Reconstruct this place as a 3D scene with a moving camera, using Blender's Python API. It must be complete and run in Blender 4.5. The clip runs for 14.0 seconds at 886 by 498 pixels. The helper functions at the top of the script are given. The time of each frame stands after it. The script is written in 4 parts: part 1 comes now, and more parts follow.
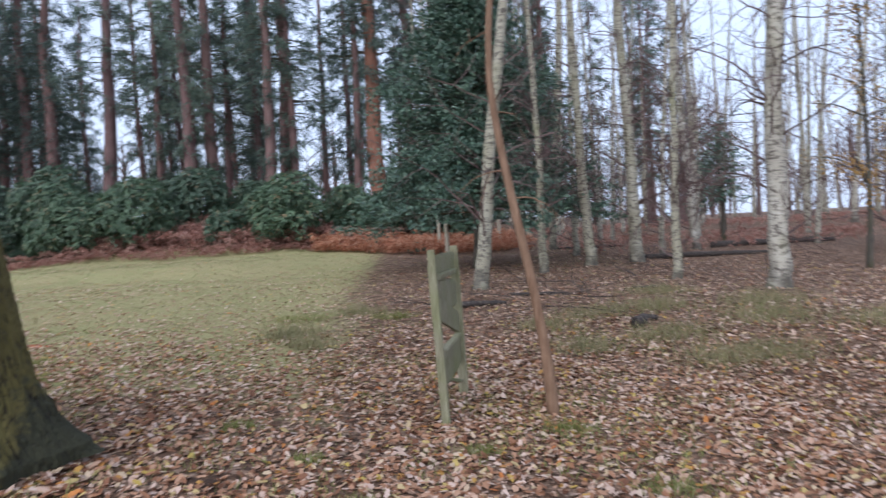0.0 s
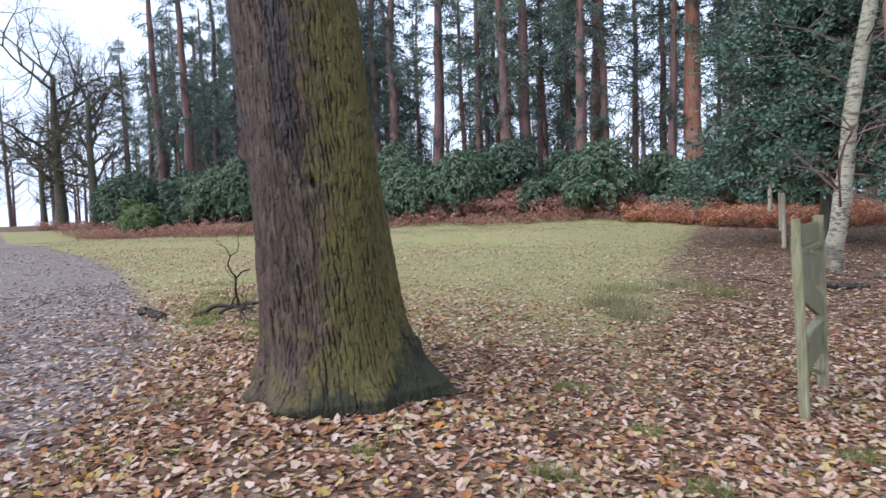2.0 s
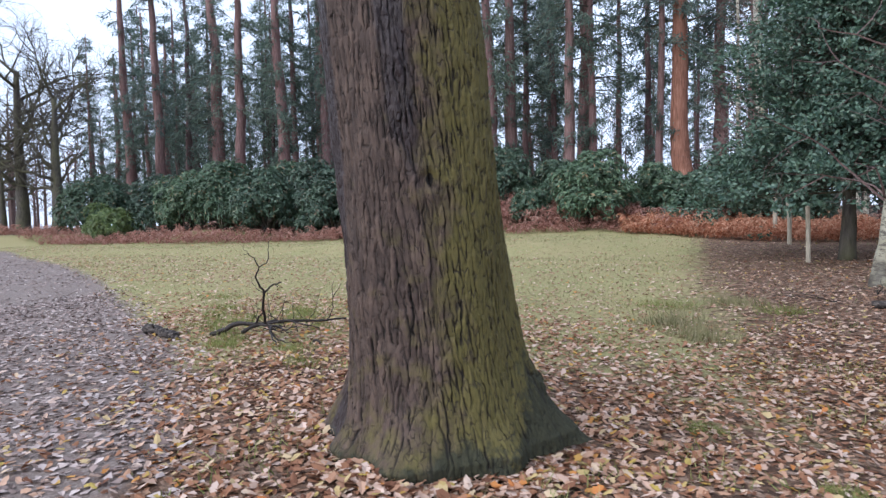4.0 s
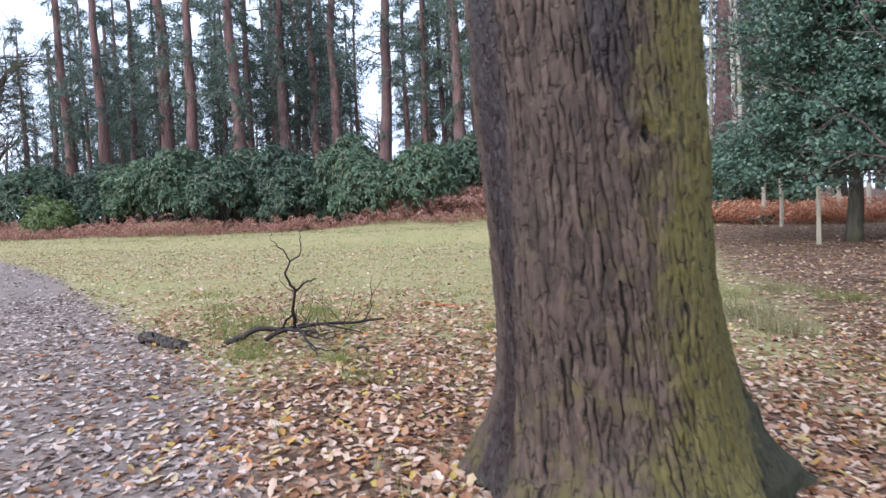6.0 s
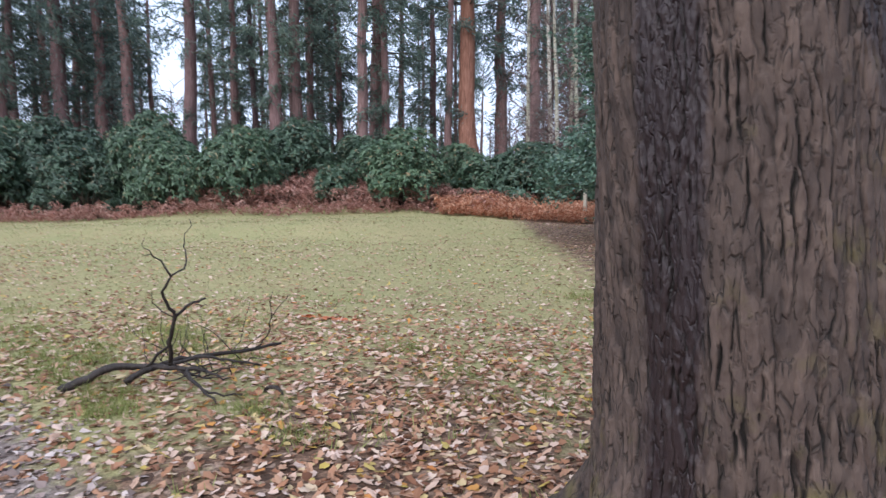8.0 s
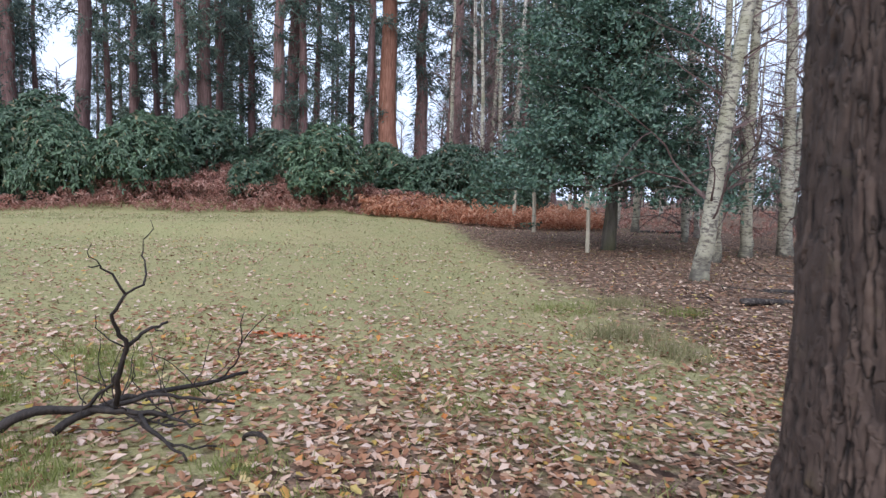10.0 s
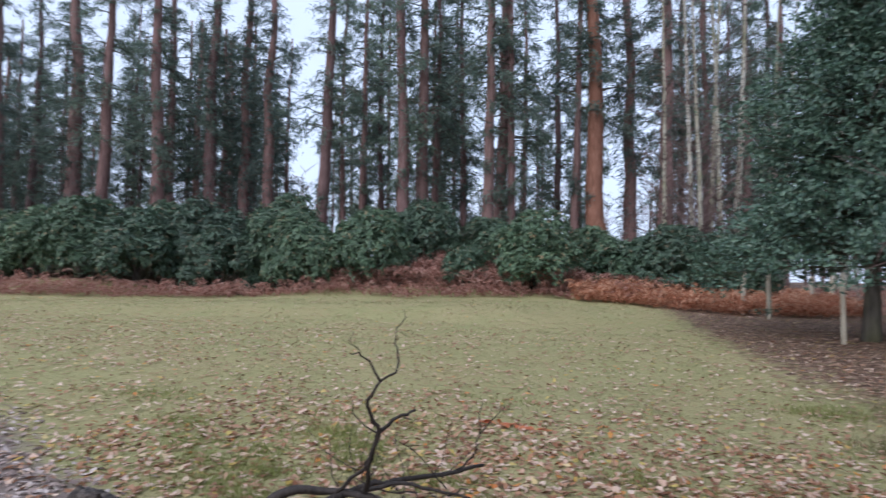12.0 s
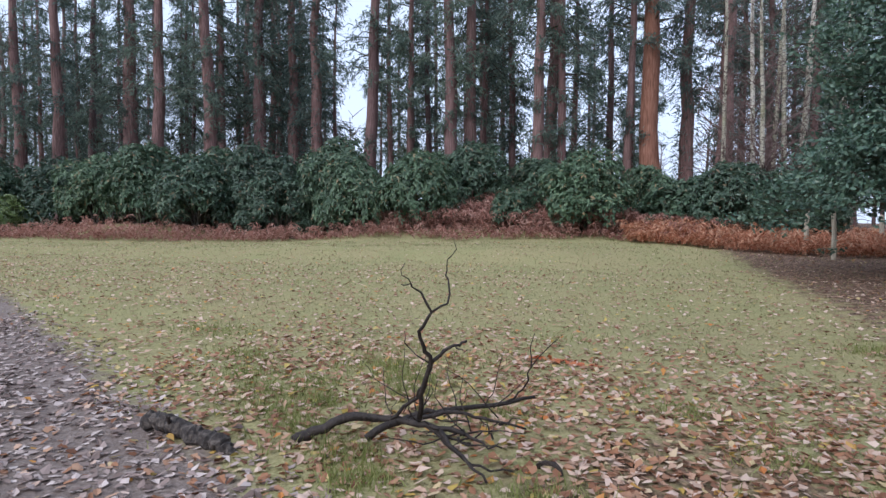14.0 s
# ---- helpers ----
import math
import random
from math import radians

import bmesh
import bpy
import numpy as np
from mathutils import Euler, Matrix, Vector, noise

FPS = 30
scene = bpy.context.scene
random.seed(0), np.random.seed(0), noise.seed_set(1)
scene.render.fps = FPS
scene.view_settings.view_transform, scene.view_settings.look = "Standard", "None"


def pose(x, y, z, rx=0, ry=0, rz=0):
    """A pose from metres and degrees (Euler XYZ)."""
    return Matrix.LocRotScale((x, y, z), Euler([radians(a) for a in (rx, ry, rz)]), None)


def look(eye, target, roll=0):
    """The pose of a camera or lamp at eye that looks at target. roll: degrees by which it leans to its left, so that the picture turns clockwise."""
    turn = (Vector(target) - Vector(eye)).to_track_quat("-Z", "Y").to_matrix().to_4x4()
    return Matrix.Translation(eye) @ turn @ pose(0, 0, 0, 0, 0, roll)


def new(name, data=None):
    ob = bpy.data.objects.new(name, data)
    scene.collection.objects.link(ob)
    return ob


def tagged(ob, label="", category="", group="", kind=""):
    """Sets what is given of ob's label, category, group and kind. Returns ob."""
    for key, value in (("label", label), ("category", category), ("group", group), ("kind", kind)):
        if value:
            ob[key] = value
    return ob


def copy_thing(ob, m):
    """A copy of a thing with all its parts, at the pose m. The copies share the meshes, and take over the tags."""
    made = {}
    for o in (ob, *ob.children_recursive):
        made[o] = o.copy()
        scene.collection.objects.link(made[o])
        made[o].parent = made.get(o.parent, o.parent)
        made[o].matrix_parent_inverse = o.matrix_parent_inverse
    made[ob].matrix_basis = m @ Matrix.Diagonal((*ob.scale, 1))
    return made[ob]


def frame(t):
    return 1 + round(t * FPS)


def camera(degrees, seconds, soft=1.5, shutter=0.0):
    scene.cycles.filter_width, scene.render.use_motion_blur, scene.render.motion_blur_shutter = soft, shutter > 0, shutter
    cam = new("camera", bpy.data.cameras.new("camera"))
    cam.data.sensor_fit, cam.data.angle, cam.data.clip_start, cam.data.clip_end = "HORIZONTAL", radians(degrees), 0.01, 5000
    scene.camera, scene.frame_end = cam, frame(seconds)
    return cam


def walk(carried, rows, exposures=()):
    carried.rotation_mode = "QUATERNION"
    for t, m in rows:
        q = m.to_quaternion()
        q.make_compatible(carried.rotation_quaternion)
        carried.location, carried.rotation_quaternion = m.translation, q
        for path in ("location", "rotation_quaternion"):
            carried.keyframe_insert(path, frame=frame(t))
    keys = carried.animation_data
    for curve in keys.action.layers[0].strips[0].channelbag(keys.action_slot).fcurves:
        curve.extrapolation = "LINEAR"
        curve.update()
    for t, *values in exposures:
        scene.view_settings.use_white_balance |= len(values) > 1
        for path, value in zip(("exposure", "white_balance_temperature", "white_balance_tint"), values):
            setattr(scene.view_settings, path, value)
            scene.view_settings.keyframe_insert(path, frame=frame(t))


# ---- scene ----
cam = camera(70.7, 14.0, soft=1.4, shutter=0.35)
SKY = 0.68
PATH = [
    (0, (0.426, 0.368, 1.259), (0.282, 2.362, 1.192), -3.0),
    (0.5, (0.396, 0.385, 1.265), (-0.097, 2.322, 1.204), -2.7),
    (0.6, (0.433, 0.431, 1.258), (-0.131, 2.349, 1.189), -4.8),
    (1, (0.386, 0.368, 1.264), (-0.395, 2.208, 1.227), -4.1),
    (1.5, (0.349, 0.412, 1.254), (-0.561, 2.189, 1.133), -2.9),
    (2, (0.113, 0.377, 1.229), (-0.926, 2.082, 1.110), -2.2),
    (2.5, (-0.195, 0.385, 1.227), (-1.218, 2.094, 1.054), -0.8),
    (3, (-0.530, 0.497, 1.237), (-1.621, 2.170, 1.136), -2.9),
    (3.2, (-0.669, 0.528, 1.244), (-1.719, 2.228, 1.164), -1.9),
    (5.3, (-2.180, 0.887, 1.245), (-2.980, 2.710, 1.053), -2.4),
    (5.5, (-2.330, 0.943, 1.250), (-3.039, 2.798, 1.011), -0.8),
    (5.7, (-2.452, 0.985, 1.238), (-3.123, 2.851, 0.975), -1.2),
    (6, (-2.673, 1.065, 1.211), (-3.482, 2.889, 1.079), -2.2),
    (6.5, (-3.076, 1.284, 1.229), (-3.755, 3.162, 1.116), -3.0),
    (6.8, (-3.331, 1.363, 1.256), (-3.645, 3.332, 1.100), -2.5),
    (6.9, (-3.365, 1.432, 1.253), (-3.680, 3.403, 1.125), -2.2),
    (7, (-3.432, 1.481, 1.256), (-3.693, 3.461, 1.148), -1.9),
    (7.5, (-3.784, 1.632, 1.266), (-4.138, 3.595, 1.128), -6.0),
    (8, (-4.032, 1.778, 1.298), (-4.234, 3.761, 1.126), -0.4),
    (8.2, (-4.118, 1.847, 1.298), (-4.189, 3.840, 1.140), -1.4),
    (10.3, (-4.906, 2.542, 1.315), (-4.805, 4.533, 1.148), 1.5),
    (10.5, (-4.964, 2.571, 1.323), (-4.912, 4.567, 1.217), 2.1),
    (11, (-4.987, 2.603, 1.332), (-5.093, 4.600, 1.395), 1.3),
    (11.5, (-4.996, 2.613, 1.326), (-5.177, 4.602, 1.421), 1.4),
    (12, (-5.036, 2.593, 1.325), (-5.578, 4.516, 1.415), 0.8),
    (12.5, (-5.049, 2.565, 1.329), (-5.791, 4.421, 1.391), 0.4),
    (13, (-5.067, 2.594, 1.298), (-5.932, 4.397, 1.311), 0.3),
    (13.5, (-5.055, 2.599, 1.276), (-5.768, 4.468, 1.244), 0.7),
    (14, (-5.056, 2.628, 1.257), (-5.744, 4.503, 1.167), 0.3),
]
EXPOSURE = [(t, stops, 5850, 13) for t, stops in ((0, 0.97), (0.6, 1.05), (1.5, 1.27), (3, 1.24), (5.5, 1.42), (6.5, 1.62), (7.5, 1.38), (8.2, 1.32), (10.5, 1.1), (11, 1.0), (13, 0.86), (13.5, 0.83), (14, 0.95))]
walk(cam, [(t, look(eye, target, roll)) for t, eye, target, roll in PATH], exposures=EXPOSURE)

# ---- world and light: an overcast late-autumn afternoon ----
world = bpy.data.worlds.new("overcast_sky")
scene.world = world
world.use_nodes = True
wn = world.node_tree
wn.nodes.clear()
sky = wn.nodes.new("ShaderNodeTexSky")
sky.sky_type = "NISHITA"
sky.sun_disc = False
sky.sun_elevation, sky.sun_rotation = radians(38), radians(203)
sky.air_density, sky.dust_density = 1.0, 4.0
scale_sky = wn.nodes.new("ShaderNodeVectorMath")
scale_sky.operation = "SCALE"
scale_sky.inputs["Scale"].default_value = 0.10
cloud = wn.nodes.new("ShaderNodeMixRGB")
cloud.inputs["Fac"].default_value = 0.8
cloud.inputs["Color2"].default_value = (0.80, 0.90, 1.06, 1)
back = wn.nodes.new("ShaderNodeBackground")
back.inputs["Strength"].default_value = SKY
wout = wn.nodes.new("ShaderNodeOutputWorld")
wn.links.new(sky.outputs[0], scale_sky.inputs[0])
wn.links.new(scale_sky.outputs[0], cloud.inputs["Color1"])
wn.links.new(cloud.outputs[0], back.inputs["Color"])
wn.links.new(back.outputs[0], wout.inputs["Surface"])

sun_data = bpy.data.lights.new("sun", "SUN")
sun_data.energy, sun_data.angle, sun_data.color = 1.5, radians(70), (1.0, 0.97, 0.93)
sun = new("sun", sun_data)
sun.matrix_world = look((0, 0, 40), (6, 14, 28))

# ---- materials ----
rng = np.random.default_rng(7)


class Nodes:
    """A principled material and short ways to add nodes to it."""

    def __init__(self, name, rough=0.8, spec=0.3):
        self.m = bpy.data.materials.new(name)
        self.m.use_nodes = True
        self.t = self.m.node_tree
        self.b = self.t.nodes["Principled BSDF"]
        self.b.inputs["Roughness"].default_value = rough
        self.b.inputs["Specular IOR Level"].default_value = spec
        self.co = self.t.nodes.new("ShaderNodeTexCoord").outputs["Object"]

    def link(self, a, b):
        self.t.links.new(a, b)

    def mapped(self, sx, sy, sz):
        n = self.t.nodes.new("ShaderNodeMapping")
        n.inputs["Scale"].default_value = (sx, sy, sz)
        self.link(self.co, n.inputs["Vector"])
        return n.outputs[0]

    def noise(self, scale, detail=4, vec=None, rough=0.6):
        n = self.t.nodes.new("ShaderNodeTexNoise")
        n.inputs["Scale"].default_value, n.inputs["Detail"].default_value = scale, detail
        n.inputs["Roughness"].default_value = rough
        self.link(vec or self.co, n.inputs["Vector"])
        return n.outputs["Fac"]

    def voronoi(self, scale, vec=None, feature="F1", out="Distance"):
        n = self.t.nodes.new("ShaderNodeTexVoronoi")
        n.feature = feature
        n.inputs["Scale"].default_value = scale
        self.link(vec or self.co, n.inputs["Vector"])
        return n.outputs[out]

    def ramp(self, fac, stops):
        n = self.t.nodes.new("ShaderNodeValToRGB")
        e = n.color_ramp.elements
        while len(e) < len(stops):
            e.new(0.5)
        for el, (p, c) in zip(e, stops):
            el.position = p
            el.color = (*c, 1) if len(c) == 3 else (c[0], c[0], c[0], 1)
        self.link(fac, n.inputs["Fac"])
        return n.outputs["Color"]

    def mix(self, fac, a, b, kind="MIX"):
        n = self.t.nodes.new("ShaderNodeMixRGB")
        n.blend_type = kind
        for v, s in ((fac, "Fac"), (a, "Color1"), (b, "Color2")):
            if isinstance(v, (int, float)):
                n.inputs[s].default_value = v
            elif isinstance(v, tuple):
                n.inputs[s].default_value = (*v, 1)
            else:
                self.link(v, n.inputs[s])
        return n.outputs["Color"]

    def math(self, op, a, b=0.0):
        n = self.t.nodes.new("ShaderNodeMath")
        n.operation = op
        for i, v in enumerate((a, b)):
            if isinstance(v, (int, float)):
                n.inputs[i].default_value = v
            else:
                self.link(v, n.inputs[i])
        return n.outputs[0]

    def attribute(self, name):
        n = self.t.nodes.new("ShaderNodeAttribute")
        n.attribute_name = name
        return n.outputs["Fac"]

    def island(self):
        return self.t.nodes.new("ShaderNodeNewGeometry").outputs["Random Per Island"]

    def each(self):
        return self.t.nodes.new("ShaderNodeObjectInfo").outputs["Random"]

    def bump(self, height, strength=0.5, distance=0.02):
        n = self.t.nodes.new("ShaderNodeBump")
        n.inputs["Strength"].default_value, n.inputs["Distance"].default_value = strength, distance
        self.link(height, n.inputs["Height"])
        self.link(n.outputs[0], self.b.inputs["Normal"])

    def done(self, colour, translucent=0.0):
        if isinstance(colour, tuple):
            self.b.inputs["Base Color"].default_value = (*colour, 1)
        else:
            self.link(colour, self.b.inputs["Base Color"])
        if translucent:
            tr = self.t.nodes.new("ShaderNodeBsdfTranslucent")
            if isinstance(colour, tuple):
                tr.inputs[0].default_value = (*colour, 1)
            else:
                self.link(colour, tr.inputs[0])
            mx = self.t.nodes.new("ShaderNodeMixShader")
            mx.inputs[0].default_value = translucent
            self.link(self.b.outputs[0], mx.inputs[1])
            self.link(tr.outputs[0], mx.inputs[2])
            self.link(mx.outputs[0], self.t.nodes["Material Output"].inputs["Surface"])
        return self.m


def leafy(name, stops, rough=0.5, spec=0.4, translucent=0.25, tree_vary=0.0):
    k = Nodes(name, rough, spec)
    c = k.ramp(k.island(), stops)
    c = k.mix(k.noise(0.9, 3), k.mix(1.0, c, (0.6, 0.62, 0.62), "MULTIPLY"), c)
    if tree_vary:
        c = k.mix(tree_vary, c, k.ramp(k.each(), [(0, (0.5, 0.55, 0.6)), (1, (1.3, 1.3, 1.1))]), "MULTIPLY")
    return k.done(c, translucent)


def ground_material():
    k = Nodes("ground_soil_grass_and_litter", 0.9, 0.12)
    fine, mid, big = k.noise(38, 6), k.noise(5.0, 5), k.noise(0.5, 4)
    cells = k.voronoi(19, out="Color")
    grass = k.ramp(fine, [(0.25, (0.138, 0.12, 0.05)), (0.5, (0.268, 0.238, 0.113)), (0.8, (0.41, 0.362, 0.205))])
    grass = k.mix(k.ramp(mid, [(0.4, (0,)), (0.7, (0.6,))]), grass, (0.30, 0.24, 0.13))
    grass = k.mix(k.ramp(big, [(0.4, (0,)), (0.65, (0.35,))]), grass, (0.19, 0.22, 0.085))
    hue = k.t.nodes.new("ShaderNodeSeparateColor")
    k.link(cells, hue.inputs[0])
    litter = k.ramp(hue.outputs[0], [(0, (0.055, 0.033, 0.024)), (0.35, (0.13, 0.074, 0.047)), (0.65, (0.22, 0.135, 0.09)), (1, (0.32, 0.225, 0.168))])
    litter = k.mix(k.ramp(fine, [(0.35, (0.75,)), (0.6, (0,))]), litter, (0.04, 0.028, 0.02))
    mud = k.ramp(fine, [(0.3, (0.10, 0.075, 0.062)), (0.55, (0.20, 0.158, 0.135)), (0.8, (0.34, 0.28, 0.25))])
    mud = k.mix(k.ramp(mid, [(0.45, (0,)), (0.6, (0.5,))]), mud, (0.15, 0.115, 0.10))

    def edge(name, soft):
        a = k.math("ADD", k.attribute(name), k.math("MULTIPLY", k.math("SUBTRACT", mid, 0.5), soft))
        return k.ramp(a, [(0.38, (0,)), (0.62, (1,))])

    c = k.mix(edge("litter", 0.9), grass, litter)
    c = k.mix(edge("path", 0.7), c, mud)
    k.bump(k.math("ADD", fine, mid), 0.7, 0.03)
    rough = k.ramp(k.attribute("path"), [(0.3, (0.9,)), (0.7, (0.55,))])
    k.link(rough, k.b.inputs["Roughness"])
    return k.done(c)


def oak_bark_material():
    k = Nodes("oak_bark", 0.75, 0.35)
    streak = k.mapped(9, 9, 1.2)
    c = k.ramp(k.noise(5, 7, k.mapped(3, 3, 1.2)), [(0.3, (0.036, 0.024, 0.019)), (0.5, (0.06, 0.041, 0.032)), (0.72, (0.09, 0.063, 0.048))])
    c = k.mix(0.7, c, k.ramp(k.attribute("plate"), [(0, (0.72, 0.7, 0.7)), (1, (1.4, 1.36, 1.33))]), "MULTIPLY")
    # green algae on one flank
    algae = k.math("ADD", k.attribute("algae"), k.math("MULTIPLY", k.math("SUBTRACT", k.noise(7, 7), 0.5), 1.5))
    c = k.mix(k.ramp(algae, [(0.25, (0,)), (0.75, (0.8,))]), c, k.mix(k.noise(30, 4), (0.065, 0.055, 0.011), (0.13, 0.112, 0.026)))
    # broken cracks between the plates, the wide ones cut into the trunk and hair cracks in the bark itself, shade put
    # into their colour
    warp = k.t.nodes.new("ShaderNodeVectorMath")
    warp.operation = "MULTIPLY_ADD"
    wob = k.t.nodes.new("ShaderNodeTexNoise")
    wob.inputs["Scale"].default_value = 9
    k.link(k.co, wob.inputs["Vector"])
    k.link(wob.outputs["Color"], warp.inputs[0])
    warp.inputs[1].default_value = (0.035, 0.035, 0.06)
    k.link(k.co, warp.inputs[2])
    tall = k.t.nodes.new("ShaderNodeMapping")
    tall.inputs["Scale"].default_value = (1, 1, 0.2)
    k.link(warp.outputs[0], tall.inputs["Vector"])
    hair = k.voronoi(34, tall.outputs[0], "DISTANCE_TO_EDGE")
    broken = k.ramp(k.noise(16, 3), [(0.46, (0,)), (0.6, (1,))])
    hairf = k.mix(1.0, k.ramp(hair, [(0.01, (0.85,)), (0.09, (0,))]), broken, "MULTIPLY")
    c = k.mix(hairf, c, (0.022, 0.016, 0.012))
    # shade inside the furrows and knot hole painted near black
    deep = k.ramp(k.attribute("furrow_shade"), [(0.3, (0.95,)), (0.8, (0,))])
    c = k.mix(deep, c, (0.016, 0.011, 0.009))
    # wet dark run down the bark, black moss on the root, knot hole's shade painted in
    wet = k.math("ADD", k.attribute("wet"), k.math("MULTIPLY", k.math("SUBTRACT", k.noise(1.2, 5, streak), 0.5), 1.0))
    wetf = k.ramp(wet, [(0.34, (0,)), (0.58, (0.88,))])
    c = k.mix(wetf, c, (0.013, 0.006, 0.007))
    dark = k.math("ADD", k.attribute("moss_and_hole_shade"), k.math("MULTIPLY", k.math("SUBTRACT", k.noise(14, 6), 0.5), 1.2))
    c = k.mix(k.ramp(dark, [(0.32, (0,)), (0.58, (0.9,))]), c, k.mix(k.noise(40, 4), (0.008, 0.009, 0.006), (0.036, 0.038, 0.02)))
    # the furrows' painted shade once more, over algae, wet run and moss
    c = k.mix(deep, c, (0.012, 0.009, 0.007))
    k.link(k.ramp(wetf, [(0, (0.85,)), (1, (0.5,))]), k.b.inputs["Roughness"])
    k.bump(k.math("SUBTRACT", k.noise(45, 5, k.mapped(1, 1, 0.4)), hairf), 0.7, 0.014)
    return k.done(c)


def bark(name, stops, sx=6, sz=0.8, rough=0.85, bump=0.6, vary=0.0, green=0.0):
    k = Nodes(name, rough, 0.25)
    n = k.noise(2.5, 6, k.mapped(sx, sx, sz))
    c = k.ramp(n, stops)
    c = k.mix(k.ramp(k.noise(0.7, 4), [(0.4, (0,)), (0.7, (0.45,))]), c, stops[0][1])
    if green:
        c = k.mix(k.ramp(k.noise(1.1, 4, k.mapped(1, 1, 0.5)), [(0.42, (0,)), (0.62, (green,))]), c, (0.12, 0.125, 0.035))
    if vary:
        c = k.mix(vary, c, k.ramp(k.each(), [(0, (0.5, 0.5, 0.55)), (0.5, (0.95, 0.85, 0.85)), (1, (1.0, 0.95, 0.92))]), "MULTIPLY")
    k.bump(n, bump, 0.03)
    return k.done(c)


def birch_material():
    k = Nodes("birch_bark", 0.6, 0.35)
    base = k.ramp(k.noise(2, 5), [(0.3, (0.24, 0.215, 0.17)), (0.55, (0.42, 0.39, 0.33)), (0.8, (0.60, 0.575, 0.53))])
    base = k.mix(k.ramp(k.each(), [(0, (0,)), (1, (0.6,))]), base, (0.25, 0.235, 0.14))
    bands = k.noise(4.2, 6, k.mapped(1.5, 1.5, 4.2), 0.75)
    c = k.mix(k.ramp(bands, [(0.5, (0,)), (0.57, (0.92,))]), base, (0.07, 0.055, 0.045))
    c = k.mix(k.ramp(k.noise(0.8, 4), [(0.5, (0,)), (0.66, (0.6,))]), c, (0.16, 0.16, 0.07))
    sep = k.t.nodes.new("ShaderNodeSeparateXYZ")
    k.link(k.co, sep.inputs[0])
    foot = k.math("ADD", sep.outputs["Z"], k.math("MULTIPLY", k.noise(3.5, 5), 1.6))
    c = k.mix(k.ramp(k.math("MULTIPLY", foot, 0.4), [(0.33, (0.9,)), (0.5, (0,))]), c, (0.075, 0.065, 0.05))
    k.bump(bands, 0.5, 0.02)
    return k.done(c)


def wood_material():
    k = Nodes("weathered_green_timber", 0.8, 0.2)
    g = k.noise(3, 6, k.mapped(22, 22, 1.5))
    c = k.ramp(g, [(0.3, (0.10, 0.09, 0.055)), (0.5, (0.21, 0.195, 0.13)), (0.75, (0.32, 0.30, 0.21))])
    c = k.mix(k.ramp(k.noise(2.2, 4), [(0.4, (0,)), (0.65, (0.6,))]), c, (0.15, 0.17, 0.06))
    k.bump(g, 0.6, 0.01)
    return k.done(c)


M = {}
M["ground"] = ground_material()
M["oak"] = oak_bark_material()
M["pine"] = bark("redwood_bark", [(0.3, (0.09, 0.056, 0.052)), (0.52, (0.18, 0.118, 0.107)), (0.75, (0.30, 0.21, 0.19))], 7, 0.5, vary=0.9)
M["pine_orange"] = bark("orange_redwood_bark", [(0.3, (0.11, 0.048, 0.03)), (0.52, (0.235, 0.112, 0.075)), (0.75, (0.35, 0.195, 0.14))], 7, 0.5)
M["birch"] = birch_material()
M["twig"] = bark("birch_twig", [(0.3, (0.07, 0.045, 0.04)), (0.7, (0.16, 0.11, 0.10))], 4, 4)
M["dark_bark"] = bark("dark_bark", [(0.3, (0.035, 0.03, 0.026)), (0.7, (0.11, 0.095, 0.08))], 6, 1.2, green=0.3)
M["sapling"] = bark("brown_sapling_bark", [(0.3, (0.13, 0.075, 0.045)), (0.7, (0.27, 0.17, 0.11))], 9, 2)
M["dead"] = bark("wet_dead_wood", [(0.3, (0.011, 0.008, 0.007)), (0.7, (0.045, 0.034, 0.028))], 14, 3, rough=0.6)
M["log"] = bark("old_log_bark", [(0.35, (0.014, 0.011, 0.01)), (0.52, (0.05, 0.04, 0.035)), (0.7, (0.15, 0.125, 0.105))], 10, 10, rough=0.75, bump=1.0)
M["wood"] = wood_material()
M["stake"] = bark("pale_split_timber", [(0.3, (0.26, 0.22, 0.16)), (0.7, (0.50, 0.45, 0.36))], 14, 1.0)
# distance haze put into the needle colour as a pale bluish tint
M["needles"] = leafy("haze_tinted_needles", [(0, (0.07, 0.105, 0.09)), (0.5, (0.135, 0.185, 0.152)), (1, (0.23, 0.28, 0.23))], 0.6, 0.3, 0.5, 0.5)
M["rhodo"] = leafy("rhododendron_leaves", [(0, (0.04, 0.075, 0.045)), (0.55, (0.085, 0.14, 0.085)), (0.93, (0.15, 0.22, 0.14)), (1, (0.30, 0.19, 0.11))], 0.45, 0.45, 0.2, 0.7)
M["laurel"] = leafy("yellow_green_leaves", [(0, (0.06, 0.095, 0.03)), (0.5, (0.13, 0.19, 0.055)), (1, (0.22, 0.28, 0.09))], 0.4, 0.5, 0.2)
M["holly"] = leafy("holly_leaves", [(0, (0.03, 0.066, 0.045)), (0.6, (0.08, 0.145, 0.095)), (0.95, (0.16, 0.24, 0.16)), (1, (0.21, 0.25, 0.19))], 0.4, 0.45, 0.15)
M["bracken_brown"] = leafy("brown_bracken", [(0, (0.24, 0.10, 0.078)), (0.5, (0.48, 0.245, 0.19)), (1, (0.66, 0.43, 0.35))], 0.8, 0.2, 0.45)
M["bracken_orange"] = leafy("orange_bracken", [(0, (0.34, 0.13, 0.07)), (0.5, (0.60, 0.27, 0.16)), (1, (0.76, 0.48, 0.32))], 0.8, 0.2, 0.45)
